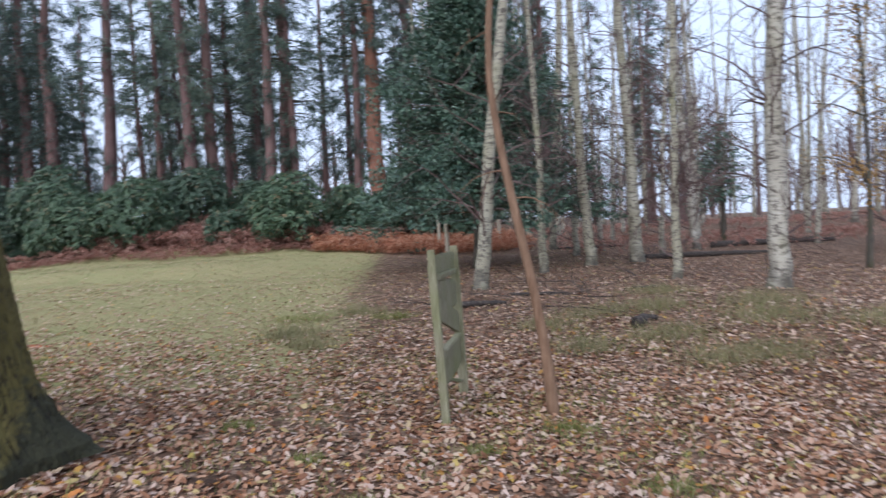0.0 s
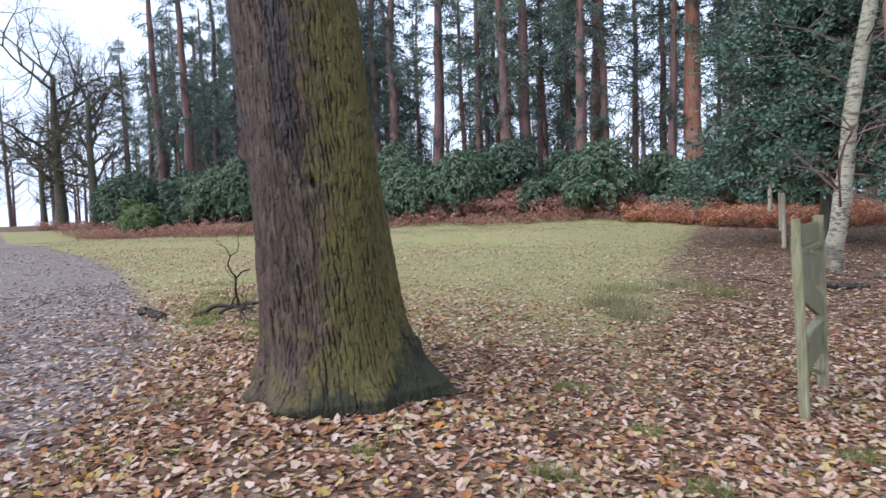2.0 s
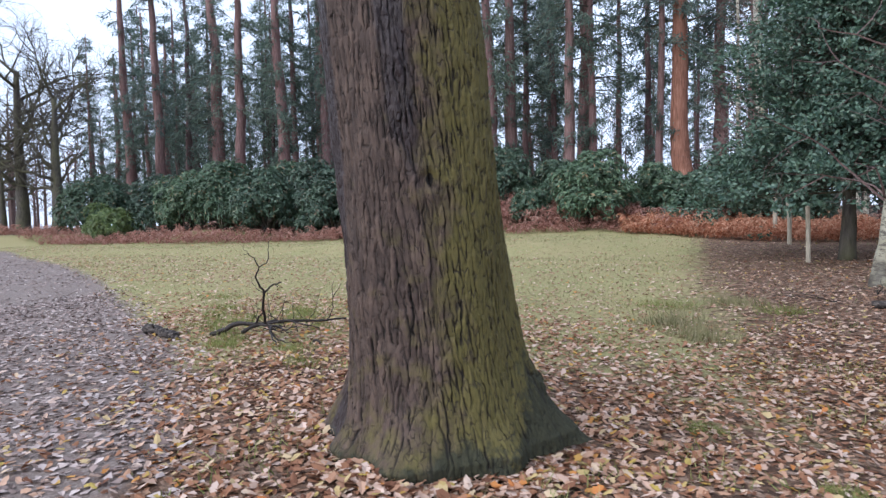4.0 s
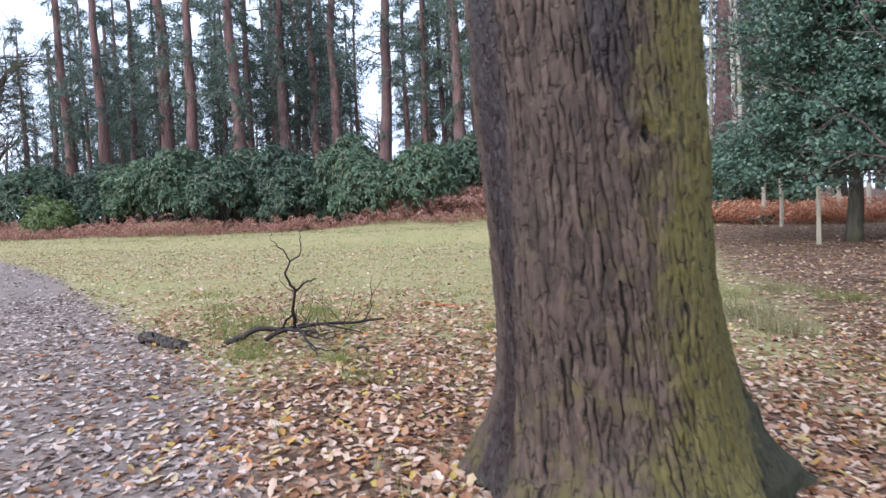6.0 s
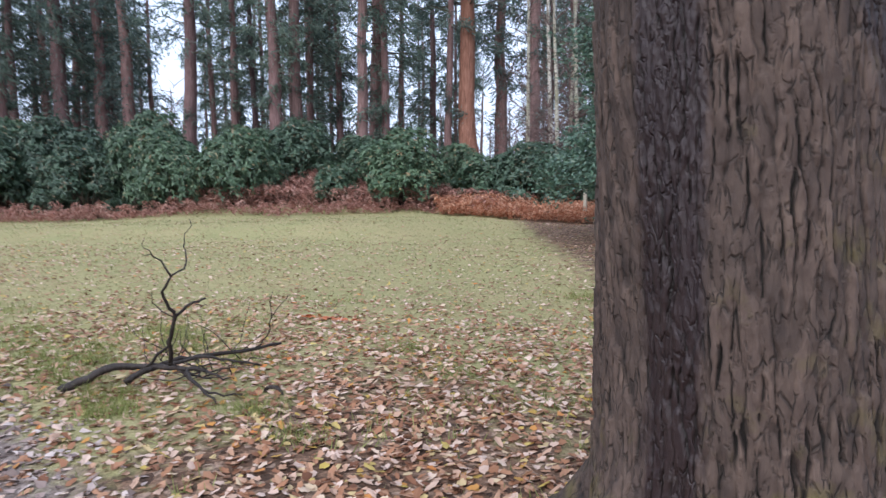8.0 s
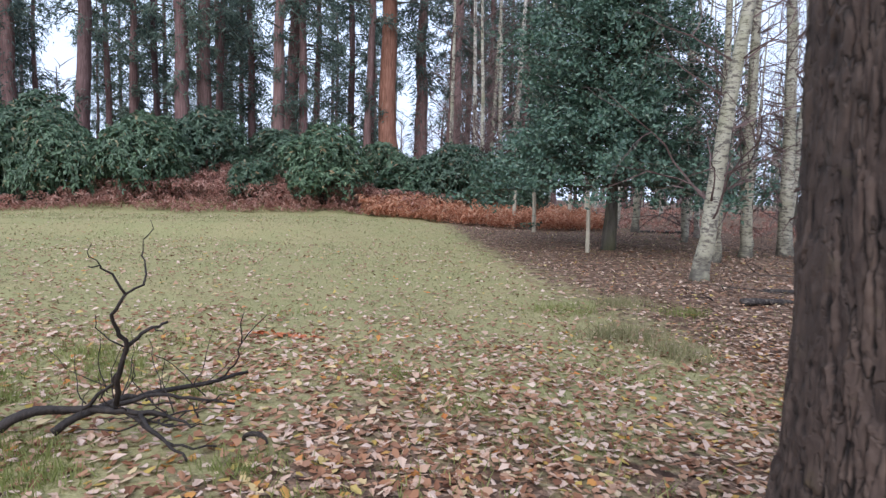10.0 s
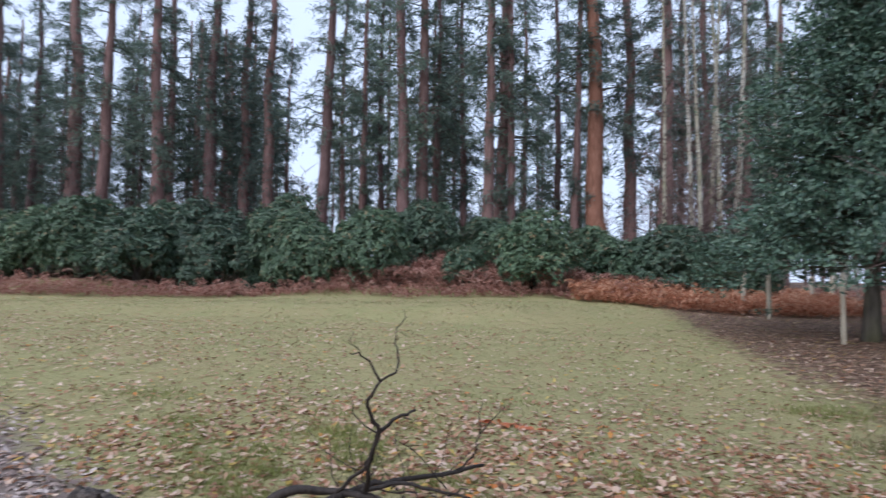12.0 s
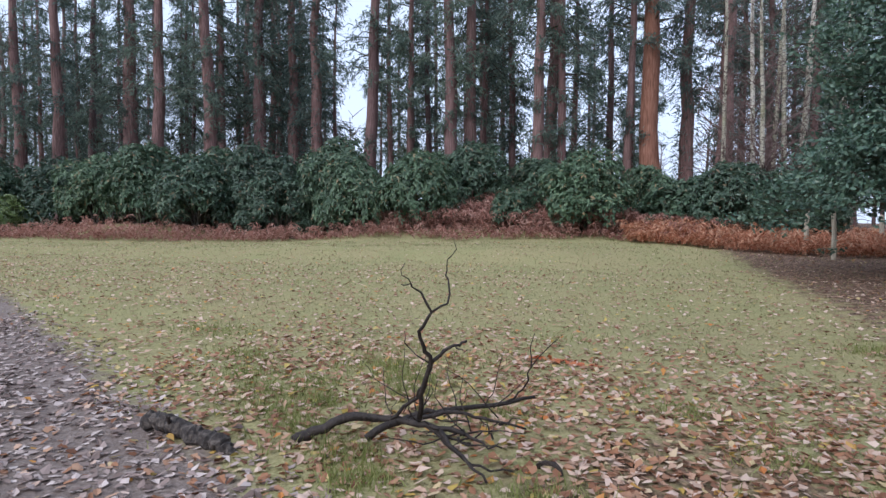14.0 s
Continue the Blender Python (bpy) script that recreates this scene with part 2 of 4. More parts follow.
M["leaf"] = leafy("fallen_oak_leaves", [(0, (0.16, 0.07, 0.042)), (0.28, (0.35, 0.17, 0.095)), (0.52, (0.48, 0.29, 0.19)), (0.8, (0.66, 0.50, 0.42)), (0.95, (0.47, 0.35, 0.09)), (1, (0.52, 0.18, 0.06))], 0.75, 0.15, 0.15)
M["leaf_lawn"] = leafy("pale_fallen_leaves", [(0, (0.20, 0.085, 0.05)), (0.4, (0.44, 0.26, 0.165)), (0.88, (0.70, 0.53, 0.43)), (0.96, (0.52, 0.40, 0.12)), (1, (0.55, 0.20, 0.07))], 0.75, 0.15, 0.15)
M["leaf_path"] = leafy("trodden_leaves", [(0, (0.14, 0.098, 0.085)), (0.45, (0.36, 0.27, 0.24)), (1, (0.62, 0.52, 0.48))], 0.75, 0.15, 0.1)
M["leaf_orange"] = leafy("orange_leaves", [(0, (0.42, 0.10, 0.04)), (1, (0.55, 0.20, 0.07))], 0.55, 0.4, 0.2)
M["grass"] = leafy("grass_blades", [(0, (0.17, 0.18, 0.07)), (0.6, (0.29, 0.285, 0.125)), (1, (0.45, 0.40, 0.225))], 0.6, 0.3, 0.5)
M["fresh_grass"] = leafy("fresh_green_grass", [(0, (0.16, 0.18, 0.05)), (0.6, (0.27, 0.29, 0.09)), (1, (0.40, 0.40, 0.16))], 0.6, 0.3, 0.4)
M["dry_grass"] = leafy("dry_tussock_grass", [(0, (0.19, 0.19, 0.08)), (0.6, (0.31, 0.28, 0.14)), (1, (0.45, 0.36, 0.23))], 0.7, 0.3, 0.3)
M["autumn"] = leafy("yellow_autumn_leaves", [(0, (0.30, 0.15, 0.04)), (1, (0.50, 0.30, 0.09))], 0.6, 0.3, 0.35)


# ---- mesh helpers ----
def mesh_of(name, verts, faces, material, smooth=False):
    me = bpy.data.meshes.new(name)
    me.from_pydata(np.asarray(verts).tolist(), [], faces if isinstance(faces, list) else faces.tolist())
    me.materials.append(material)
    if smooth:
        me.polygons.foreach_set("use_smooth", [True] * len(me.polygons))
    me.update()
    return me


def part(name, geo, material, parent, label="", smooth=False):
    """Links verts and faces as one mesh object under a thing."""
    ob = new(name, mesh_of(name, geo[0], geo[1], material, smooth))
    ob.parent = parent
    if label:
        tagged(ob, label)
    return ob


def thing(name, at, label, category, group="", kind=""):
    ob = new(name)
    ob.empty_display_size = 0.2
    ob.location = at
    return tagged(ob, label, category, group, kind)


def join(*geos):
    vs, fs, n = [], [], 0
    for v, f in geos:
        v = np.asarray(v)
        vs.append(v)
        fs += [tuple(int(i) + n for i in q) for q in f]
        n += len(v)
    return (np.concatenate(vs), fs)


def tube(points, radii, sides=6, rough=0.0, cap=True):
    """A tapered tube along points."""
    P = np.asarray(points, float)
    n = len(P)
    radii = np.broadcast_to(np.asarray(radii, float), (n,))
    T = np.gradient(P, axis=0)
    T /= np.linalg.norm(T, axis=1)[:, None] + 1e-9
    ref = np.array([1.0, 0, 0]) if abs(T[0][0]) < 0.8 else np.array([0, 1.0, 0])
    a = np.linspace(0, 2 * np.pi, sides, endpoint=False)
    vs = []
    for i in range(n):
        u = np.cross(T[i], ref)
        u /= np.linalg.norm(u) + 1e-9
        w = np.cross(T[i], u)
        r = radii[i] * (1 + rough * rng.uniform(-1, 1, sides))
        vs.append(P[i] + np.outer(np.cos(a) * r, u) + np.outer(np.sin(a) * r, w))
    fs = [(i * sides + j, i * sides + (j + 1) % sides, (i + 1) * sides + (j + 1) % sides, (i + 1) * sides + j) for i in range(n - 1) for j in range(sides)]
    if cap:
        fs += [tuple(range(sides))[::-1], tuple(range((n - 1) * sides, n * sides))]
    return (np.concatenate(vs), fs)


def curve_through(points, n):
    """A smooth run of n points through the given ones."""
    P = np.asarray(points, float)
    t = np.linspace(0, len(P) - 1, n)
    Q = np.concatenate([[2 * P[0] - P[1]], P, [2 * P[-1] - P[-2]]])
    out = []
    for s in t:
        i = min(int(s), len(P) - 2)
        f = s - i
        p0, p1, p2, p3 = Q[i:i + 4]
        out.append(0.5 * (2 * p1 + (p2 - p0) * f + (2 * p0 - 5 * p1 + 4 * p2 - p3) * f * f + (3 * p1 - p0 - 3 * p2 + p3) * f ** 3))
    return np.array(out)


def unit(v):
    return v / (np.linalg.norm(v, axis=-1, keepdims=True) + 1e-9)


def blades(at, along, length, width, shape="leaf", bend=0.0, face=None):
    """Many small leaves: at (n,3) the stalk ends, along (n,3) their directions."""
    n = len(at)
    along = unit(np.asarray(along, float))
    side = unit(np.cross(along, unit(rng.normal(size=(n, 3))) if face is None else unit(np.asarray(face) + rng.normal(size=(n, 3)) * 0.35)))
    up = np.cross(side, along)
    L, W = np.broadcast_to(length, (n,))[:, None], np.broadcast_to(width, (n,))[:, None]
    if shape == "leaf":
        V = np.stack([at, at + along * L * 0.45 + side * W * 0.5 + up * W * 0.12, at + along * L - up * L * bend, at + along * L * 0.45 - side * W * 0.5 + up * W * 0.12], 1)
        k, F = 4, np.array([[0, 1, 2, 3]])
    else:
        V = np.stack([at - side * W * 0.5, at + side * W * 0.5, at + along * L - up * L * bend], 1)
        k, F = 3, np.array([[0, 1, 2]])
    faces = (np.arange(n)[:, None, None] * k + F[None]).reshape(-1, F.shape[1])
    return (V.reshape(-1, 3), faces.tolist())


# ---- the lie of the land ----
LAND = np.array([
    (0.4, 0.4, -0.22), (0.0, 5.6, -0.5), (0.7, 5.9, -0.48), (-3.1, 4.1, -0.06), (-7.7, 5.5, -0.05), (-6.2, 6.0, -0.04), (-2.4, 9.3, -0.22), (-5.0, 2.5, -0.05),
    (0.3, 12.5, -0.02), (-0.7, 17.0, 0.0), (0.2, 18.0, 0.14), (-1.0, 22.0, 0.30), (-5.5, 25.0, 0.46), (-10.6, 25.0, 0.50), (-14.0, 25.0, 0.42),
    (-20.0, 25.0, 0.34), (-28.0, 23.0, 0.28), (-36.0, 22.0, 0.3), (-48.0, 27.0, 0.9), (5.0, 11.0, -0.1), (9.0, 24.0, 0.2), (-12.0, 14.0, 0.1), (-24.0, 12.0, 0.1)])
SLOPE = np.array([(-30.0, 28.5, 1.1), (-16.0, 28.5, 1.1), (-7.0, 28.5, 1.05), (-30.0, 34.0, 1.6), (-12.3, 30.6, 2.3), (-15.0, 34.0, 1.7), (-5.0, 34.0, 1.5), (8.0, 36.0, 0.6), (-70.0, 40.0, 1.4), (-20.0, 70.0, 1.7), (40.0, 60.0, 0.8), (-20.0, -40.0, -0.3)])
PTS = np.concatenate([LAND, SLOPE])


def land(x, y):
    x, y = np.asarray(x, float), np.asarray(y, float)
    d2 = (x[..., None] - PTS[:, 0]) ** 2 + (y[..., None] - PTS[:, 1]) ** 2
    soft = 5.0 + 0.02 * d2.min(-1, keepdims=True)
    w = np.exp(-(d2 - d2.min(-1, keepdims=True)) / (2 * soft))
    z = (w * PTS[:, 2]).sum(-1) / w.sum(-1)
    return z + 0.018 * np.sin(x * 2.1 + 1.3 * np.sin(y * 1.7)) * np.sin(y * 2.6 + x) + 0.01 * np.sin(x * 6.1 + y * 3.3) * np.sin(y * 5.3)


TRACK = [(-2.9, -6.0), (-4.2, -0.5), (-5.6, 2.0), (-7.6, 3.7), (-10.5, 5.3), (-15.5, 8.0), (-23, 11.5), (-33, 15.0), (-55, 21), (-90, 30)]


def to_track(x, y):
    """Distance from the middle of the footpath."""
    best = np.full(np.shape(x), 1e9)
    for (ax, ay), (bx, by) in zip(TRACK, TRACK[1:]):
        dx, dy = bx - ax, by - ay
        s = np.clip(((x - ax) * dx + (y - ay) * dy) / (dx * dx + dy * dy), 0, 1)
        best = np.minimum(best, np.hypot(x - ax - s * dx, y - ay - s * dy))
    return best


def path_mask(x, y):
    return np.clip(1.0 - (to_track(x, y) - 1.15) / 0.8, 0, 1)


def litter_mask(x, y):
    """1 under the oaks and birches, 0 on the open lawn."""
    wob = 0.8 * np.sin(x * 0.9) + 0.5 * np.sin(x * 2.3 + 1)
    near = np.clip((9.6 + wob + 0.45 * (x + 3) - y) / 6.0, 0, 1) * np.clip((x + 9.5) / 5, 0, 1)
    wood = np.clip((x + 3.2 + 0.12 * (y - 8) + 0.4 * wob) / 2.5, 0, 1)
    behind = np.clip((2.0 - y) / 3, 0, 1)
    rise = np.clip((y - 26.0) / 2.0, 0, 1)
    return np.maximum.reduce([near, wood, behind * 0.9, rise])


def make_ground():
    xs = np.concatenate([[-900, -500, -260, -150, -100, -75, -60], np.arange(-50, -14, 1.0), np.arange(-14, 8, 0.2), np.arange(8, 30, 1.0), [32, 40, 55, 80, 120, 220, 450, 900]])
    ys = np.concatenate([[-900, -400, -180, -90, -45, -25, -14, -8], np.arange(-5, 20, 0.2), np.arange(20, 50, 0.8), [52, 60, 75, 100, 150, 260, 500, 900]])
    X, Y = np.meshgrid(xs, ys)
    P = path_mask(X, Y)
    V = np.stack([X, Y, land(X, Y) - 0.04 * P], -1).reshape(-1, 3)
    nx = len(xs)
    i = np.arange(len(ys) - 1)[:, None] * nx + np.arange(nx - 1)[None]
    F = np.stack([i, i + 1, i + 1 + nx, i + nx], -1).reshape(-1, 4)
    me = mesh_of("ground", V, F, M["ground"], True)
    for name, val in (("path", P), ("litter", litter_mask(X, Y))):
        me.attributes.new(name, "FLOAT", "POINT").data.foreach_set("value", val.reshape(-1).astype(np.float32))
    tagged(new("ground", me), "leaf-strewn grass clearing with a muddy footpath", "ground", kind="structure")


def z_at(x, y):
    return float(land(np.array(x), np.array(y)) - 0.04 * path_mask(np.array(x), np.array(y)))


# ---- the great oak beside the path ----
def lattice(x, y, z, seed=0):
    """Smooth random values between -1 and 1 over space."""
    x, y, z = np.broadcast_arrays(np.asarray(x, float), np.asarray(y, float), np.asarray(z, float))
    i, j, k = np.floor(x).astype(np.int64), np.floor(y).astype(np.int64), np.floor(z).astype(np.int64)
    f = [v - np.floor(v) for v in (x, y, z)]
    f = [v * v * (3 - 2 * v) for v in f]
    out = 0
    for a in (0, 1):
        for b in (0, 1):
            for c in (0, 1):
                w = (f[0] if a else 1 - f[0]) * (f[1] if b else 1 - f[1]) * (f[2] if c else 1 - f[2])
                out = out + w * hashed(i + a, j + b, k + c, seed)
    return out * 2 - 1


def hashed(i, j, k=0, seed=0):
    n = (np.asarray(i) * 374761393 + np.asarray(j) * 668265263 + np.asarray(k) * 2147483647 + seed * 974711) & 0x7FFFFFFF
    n = ((n ^ (n >> 13)) * 1274126177) & 0x7FFFFFFF
    return ((n ^ (n >> 16)) & 0xFFFF) / 65535.0


def bark_plates(u, v, around):
    """Long jittered cells: gap to the nearest neighbour, its slope, and the cell's own number."""
    iu, iv = np.floor(u).astype(np.int64), np.floor(v).astype(np.int64)
    d1, d2 = np.full(u.shape, 9.0), np.full(u.shape, 9.0)
    s1, s2, own = np.zeros(u.shape + (2,)), np.zeros(u.shape + (2,)), np.zeros(u.shape)
    for a in (-1, 0, 1):
        for b in (-1, 0, 1):
            cu, cv = iu + a, iv + b
            w = cu % around
            su = cu + 0.5 + 0.8 * (hashed(w, cv, 1) - 0.5)
            sv = cv + 0.5 + 0.9 * (hashed(w, cv, 2) - 0.5) + 0.5 * (w % 2)
            d = np.hypot(u - su, (v - sv) * 0.8)
            near, second = d < d1, (d >= d1) & (d < d2)
            s2 = np.where(near[..., None], s1, np.where(second[..., None], np.stack([su, sv], -1), s2))
            d2 = np.where(near, d1, np.where(second, d, d2))
            s1 = np.where(near[..., None], np.stack([su, sv], -1), s1)
            d1 = np.where(near, d, d1)
            own = np.where(near, hashed(w, cv, 6), own)
    du, dv = np.abs(s1[..., 0] - s2[..., 0]), np.abs(s1[..., 1] - s2[..., 1])
    return d2 - d1, dv / (du + dv + 1e-6), own, v - s1[..., 1]


def make_oak():
    oak = thing("oak_tree", (-3.12, 4.075, -0.06), "massive leaning oak with ridged bark and green algae", "tree")
    angles = np.radians(np.concatenate([np.linspace(-178, 58, 500, endpoint=False), np.linspace(58, 182, 70, endpoint=False)]))
    n_a, zs = len(angles), np.concatenate([np.linspace(-0.08, 3.0, 350), np.linspace(3.02, 7.5, 50)])
    lobes = [(20, 0.27, 15), (-32, 0.10, 16), (-78, 0.16, 14), (-118, 0.12, 13), (-160, 0.20, 14), (150, 0.18, 16), (85, 0.2, 18), (52, 0.08, 10)]
    T, Z = np.meshgrid(angles, zs)
    C, S, deg, up = np.cos(T), np.sin(T), np.degrees(T), np.maximum(Z, 0)
    off = lambda d: (deg - d + 180) % 360 - 180
    r = 0.512 + 0.135 * np.exp(-up / 0.3) - 0.012 * Z + 0.012 * np.sin(3 * T + Z) + 0.01 * np.sin(5 * T - 2 * Z) + 0.02 * lattice(C * 2, S * 2, Z * 1.2, 3)
    for d, a, w in lobes:
        r = r + a * np.exp(-(off(d) / w) ** 2) * np.exp(-up / 0.2) * (1 + 0.5 * lattice(C * 5, S * 5, Z * 6, 1))
    # long narrow plates between broken furrows, few of them cracked across
    around = 88
    u = T / (2 * np.pi) * around + 0.7 * lattice(C * 3, S * 3, Z * 1.3, 5) + 0.28 * lattice(C * 14, S * 14, Z * 9, 6) + 0.12 * lattice(C * 32, S * 32, Z * 30, 7)
    v = Z / 0.17 + 0.5 * lattice(C * 6, S * 6, Z * 3, 8) + 0.15 * lattice(C * 30, S * 30, Z * 22, 9)
    gap, level, own, along = bark_plates(u, v, around)
    part_of = np.clip(0.6 + 1.0 * lattice(C * 13, S * 13, Z * 9, 31), 0.15, 1)
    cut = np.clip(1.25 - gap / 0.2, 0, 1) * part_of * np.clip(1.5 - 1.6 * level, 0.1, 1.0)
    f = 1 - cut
    rough = lattice(C * r * 60, S * r * 60, Z * 24, 12)
    fine = lattice(C * r * 130, S * r * 130, Z * 50, 13)
    knot = np.array([0.17, -0.40, 1.52])
    X, Y = -0.07 * Z + C * r, -0.03 * Z + S * r
    kd = np.sqrt((X - knot[0]) ** 2 + (Y - knot[1]) ** 2 * 0.6 + (Z - knot[2]) ** 2 * 0.7)
    kd = kd + 0.02 * lattice(C * 14, S * 14, Z * 14, 20)
    dent = 0.04 * np.exp(-(kd / 0.03) ** 2) - 0.01 * np.exp(-((kd - 0.07) / 0.04) ** 2)
    low = np.clip(Z / 0.3, 0.85, 1)
    b = r + (0.027 * f * (0.75 + 0.4 * own) + 0.006 * along * f - 0.023) * low + 0.004 * rough + 0.002 * fine - dent
    V = np.stack([-0.07 * Z + C * b, -0.03 * Z + S * b, Z], -1).reshape(-1, 3)
    m = len(zs)
    i = np.arange(m - 1)[:, None] * n_a + np.arange(n_a)[None]
    j = np.arange(m - 1)[:, None] * n_a + (np.arange(n_a)[None] + 1) % n_a
    F = np.stack([i, j, j + n_a, i + n_a], -1).reshape(-1, 4).tolist()
    F.append(list(range((m - 1) * n_a, m * n_a)))
    trunk = part("trunk", (V, F), M["oak"], oak, "ridged brown bark with a dark wet run", True)
    algae = np.exp(-(off(-2) / 50) ** 2) * 1.05 + 0.45 * np.exp(-up / 0.55)
    wet = np.maximum(np.exp(-(off(-138 + 3 * Z) / 14) ** 2) * 1.0, 0.85 * np.exp(-(off(-60 - 3 * Z) / 13) ** 2) * np.clip((Z - 1.25) / 0.7, 0, 1))
    # moss on the roots, painted shade in the knot hole, darker towards the ground
    moss_and_hole_shade = np.exp(-(off(15) / 26) ** 2) * np.clip(1 - up / 0.75, 0, 1) + 0.8 * (kd < 0.028) + 0.75 * np.exp(-(off(-52) / 12) ** 2) * np.exp(-up / 0.12) + 0.5 * np.exp(-up / 0.07)
    # low in furrows and knot hole, where the colour paints shade
    furrow_shade = np.where(kd < 0.028, 0, np.clip(f, 0, 1))
    for name, val in (("furrow_shade", furrow_shade), ("algae", algae), ("wet", wet), ("moss_and_hole_shade", moss_and_hole_shade), ("plate", own)):
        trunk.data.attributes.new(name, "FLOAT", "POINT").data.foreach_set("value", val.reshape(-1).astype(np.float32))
    for k in range(6):
        a = rng.uniform(0, 2 * np.pi) if k else 2.0
        part("limb", branching(np.array([-0.5, -0.2, 6.0 + 0.25 * k]), np.array([math.cos(a), math.sin(a), 0.9]), 5.5, 0.2, 3), M["dark_bark"], oak)


def branching(base, way, length, radius, depth, sides=6, up=0.25, spread=0.75, kids=3):
    """A bare limb that forks again and again, as one mesh."""
    geos = []

    def grow(p, d, ln, r, k):
        n = 6 if k > 1 else 4
        pts, q, v = [p], p.copy(), unit(d)
        for i in range(n - 1):
            v = unit(v + rng.normal(size=3) * 0.16 + np.array([0, 0, up * 0.2]))
            q = q + v * ln / (n - 1)
            pts.append(q.copy())
        geos.append(tube(pts, np.linspace(r, r * 0.5, n), max(3, sides - (depth - k)), 0.05, False))
        if k > 0:
            for c in range(kids):
                s = int(rng.integers(1 if c else n - 2, n)) if c else n - 1
                nd = unit(v + rng.normal(size=3) * spread)
                grow(pts[s], nd, ln * rng.uniform(0.5, 0.8), max(r * (0.55 if s < n - 1 else 0.5), 0.004), k - 1)

    grow(np.asarray(base, float), np.asarray(way, float), length, radius, depth)
    return join(*geos)


# ---- tall conifers ----
def conifer(label, height, radius, crown_from, crown_w, boughs, material, ivy=False, lean=0.0, low=0.0):
    tree = thing("conifer_tree", (0, 0, 0), label, "tree", "tall conifers in the plantation")
    n = 16
    s = np.linspace(0, 1, n)
    wob = np.cumsum(rng.normal(size=(n, 2)) * 0.07, 0)
    pts = np.stack([wob[:, 0] + lean * s * height, wob[:, 1], s * height - 0.3], 1)
    rad = radius * ((1 - 0.72 * s) + 0.45 * np.exp(-s * height / 0.9))
    part("trunk", tube(pts, rad, 12, 0.07), material, tree, smooth=True)
    axis = lambda z: np.array([np.interp(z, pts[:, 2], pts[:, 0]), np.interp(z, pts[:, 2], pts[:, 1]), z])
    at, along, sticks = [], [], []
    for b in range(boughs):
        f = rng.uniform(0, 1) ** 1.25
        z = crown_from + (height * 0.97 - crown_from) * f
        short = rng.uniform() < low
        if short:
            z = rng.uniform(2.5, crown_from)
        w = crown_w * (1 - 0.65 * f) * rng.uniform(0.45, 1.1) * (0.4 if short else 1)
        t = rng.uniform(0, 2 * np.pi)
        d = np.array([math.cos(t), math.sin(t), rng.uniform(-0.4, 0.1)])
        o = axis(z)
        mid, end = o + d * w * 0.5 + np.array([0, 0, 0.08 * w]), o + d * w - np.array([0, 0, 0.18 * w])
        sticks.append(tube([o, mid, end], [0.05, 0.035, 0.012], 3, 0, False))
        # hanging sprays bunched along the bough
        for bunch in range(5):
            c = rng.uniform(0.25, 1.05)
            hub = o + (mid - o) * min(c * 2, 1) + (end - mid) * max(c * 2 - 1, 0)
            at.append(hub + rng.normal(size=(13, 3)) * np.array([0.2, 0.2, 0.17]))
            along.append(d * 0.5 + rng.normal(size=(13, 3)) * 0.6 + np.array([0, 0, -0.55]))
    if ivy:
        k = 1500
        z = rng.uniform(0.5, height * 0.62, k)
        t = rng.uniform(0, 2 * np.pi, k)
        r = radius * (1 - 0.6 * z / height) + np.abs(rng.normal(size=k)) * 0.34 * (0.6 + 0.4 * np.sin(z * 1.3 + t))
        base = np.stack([np.interp(z, pts[:, 2], pts[:, 0]) + np.cos(t) * r, np.interp(z, pts[:, 2], pts[:, 1]) + np.sin(t) * r, z], 1)
        at.append(base)
        along.append(np.stack([np.cos(t), np.sin(t), np.full(k, -0.6)], 1) + rng.normal(size=(k, 3)) * 0.4)
    at, along = np.concatenate(at), np.concatenate(along)
    tagged(part("framework", join(*sticks), M["dark_bark"], tree), kind="stuff")
    part("crown", blades(at, along, rng.uniform(0.22, 0.5, len(at)), rng.uniform(0.042, 0.1, len(at)), "blade", 0.1), M["needles"], tree, "grey-green drooping needle foliage")
    return tree


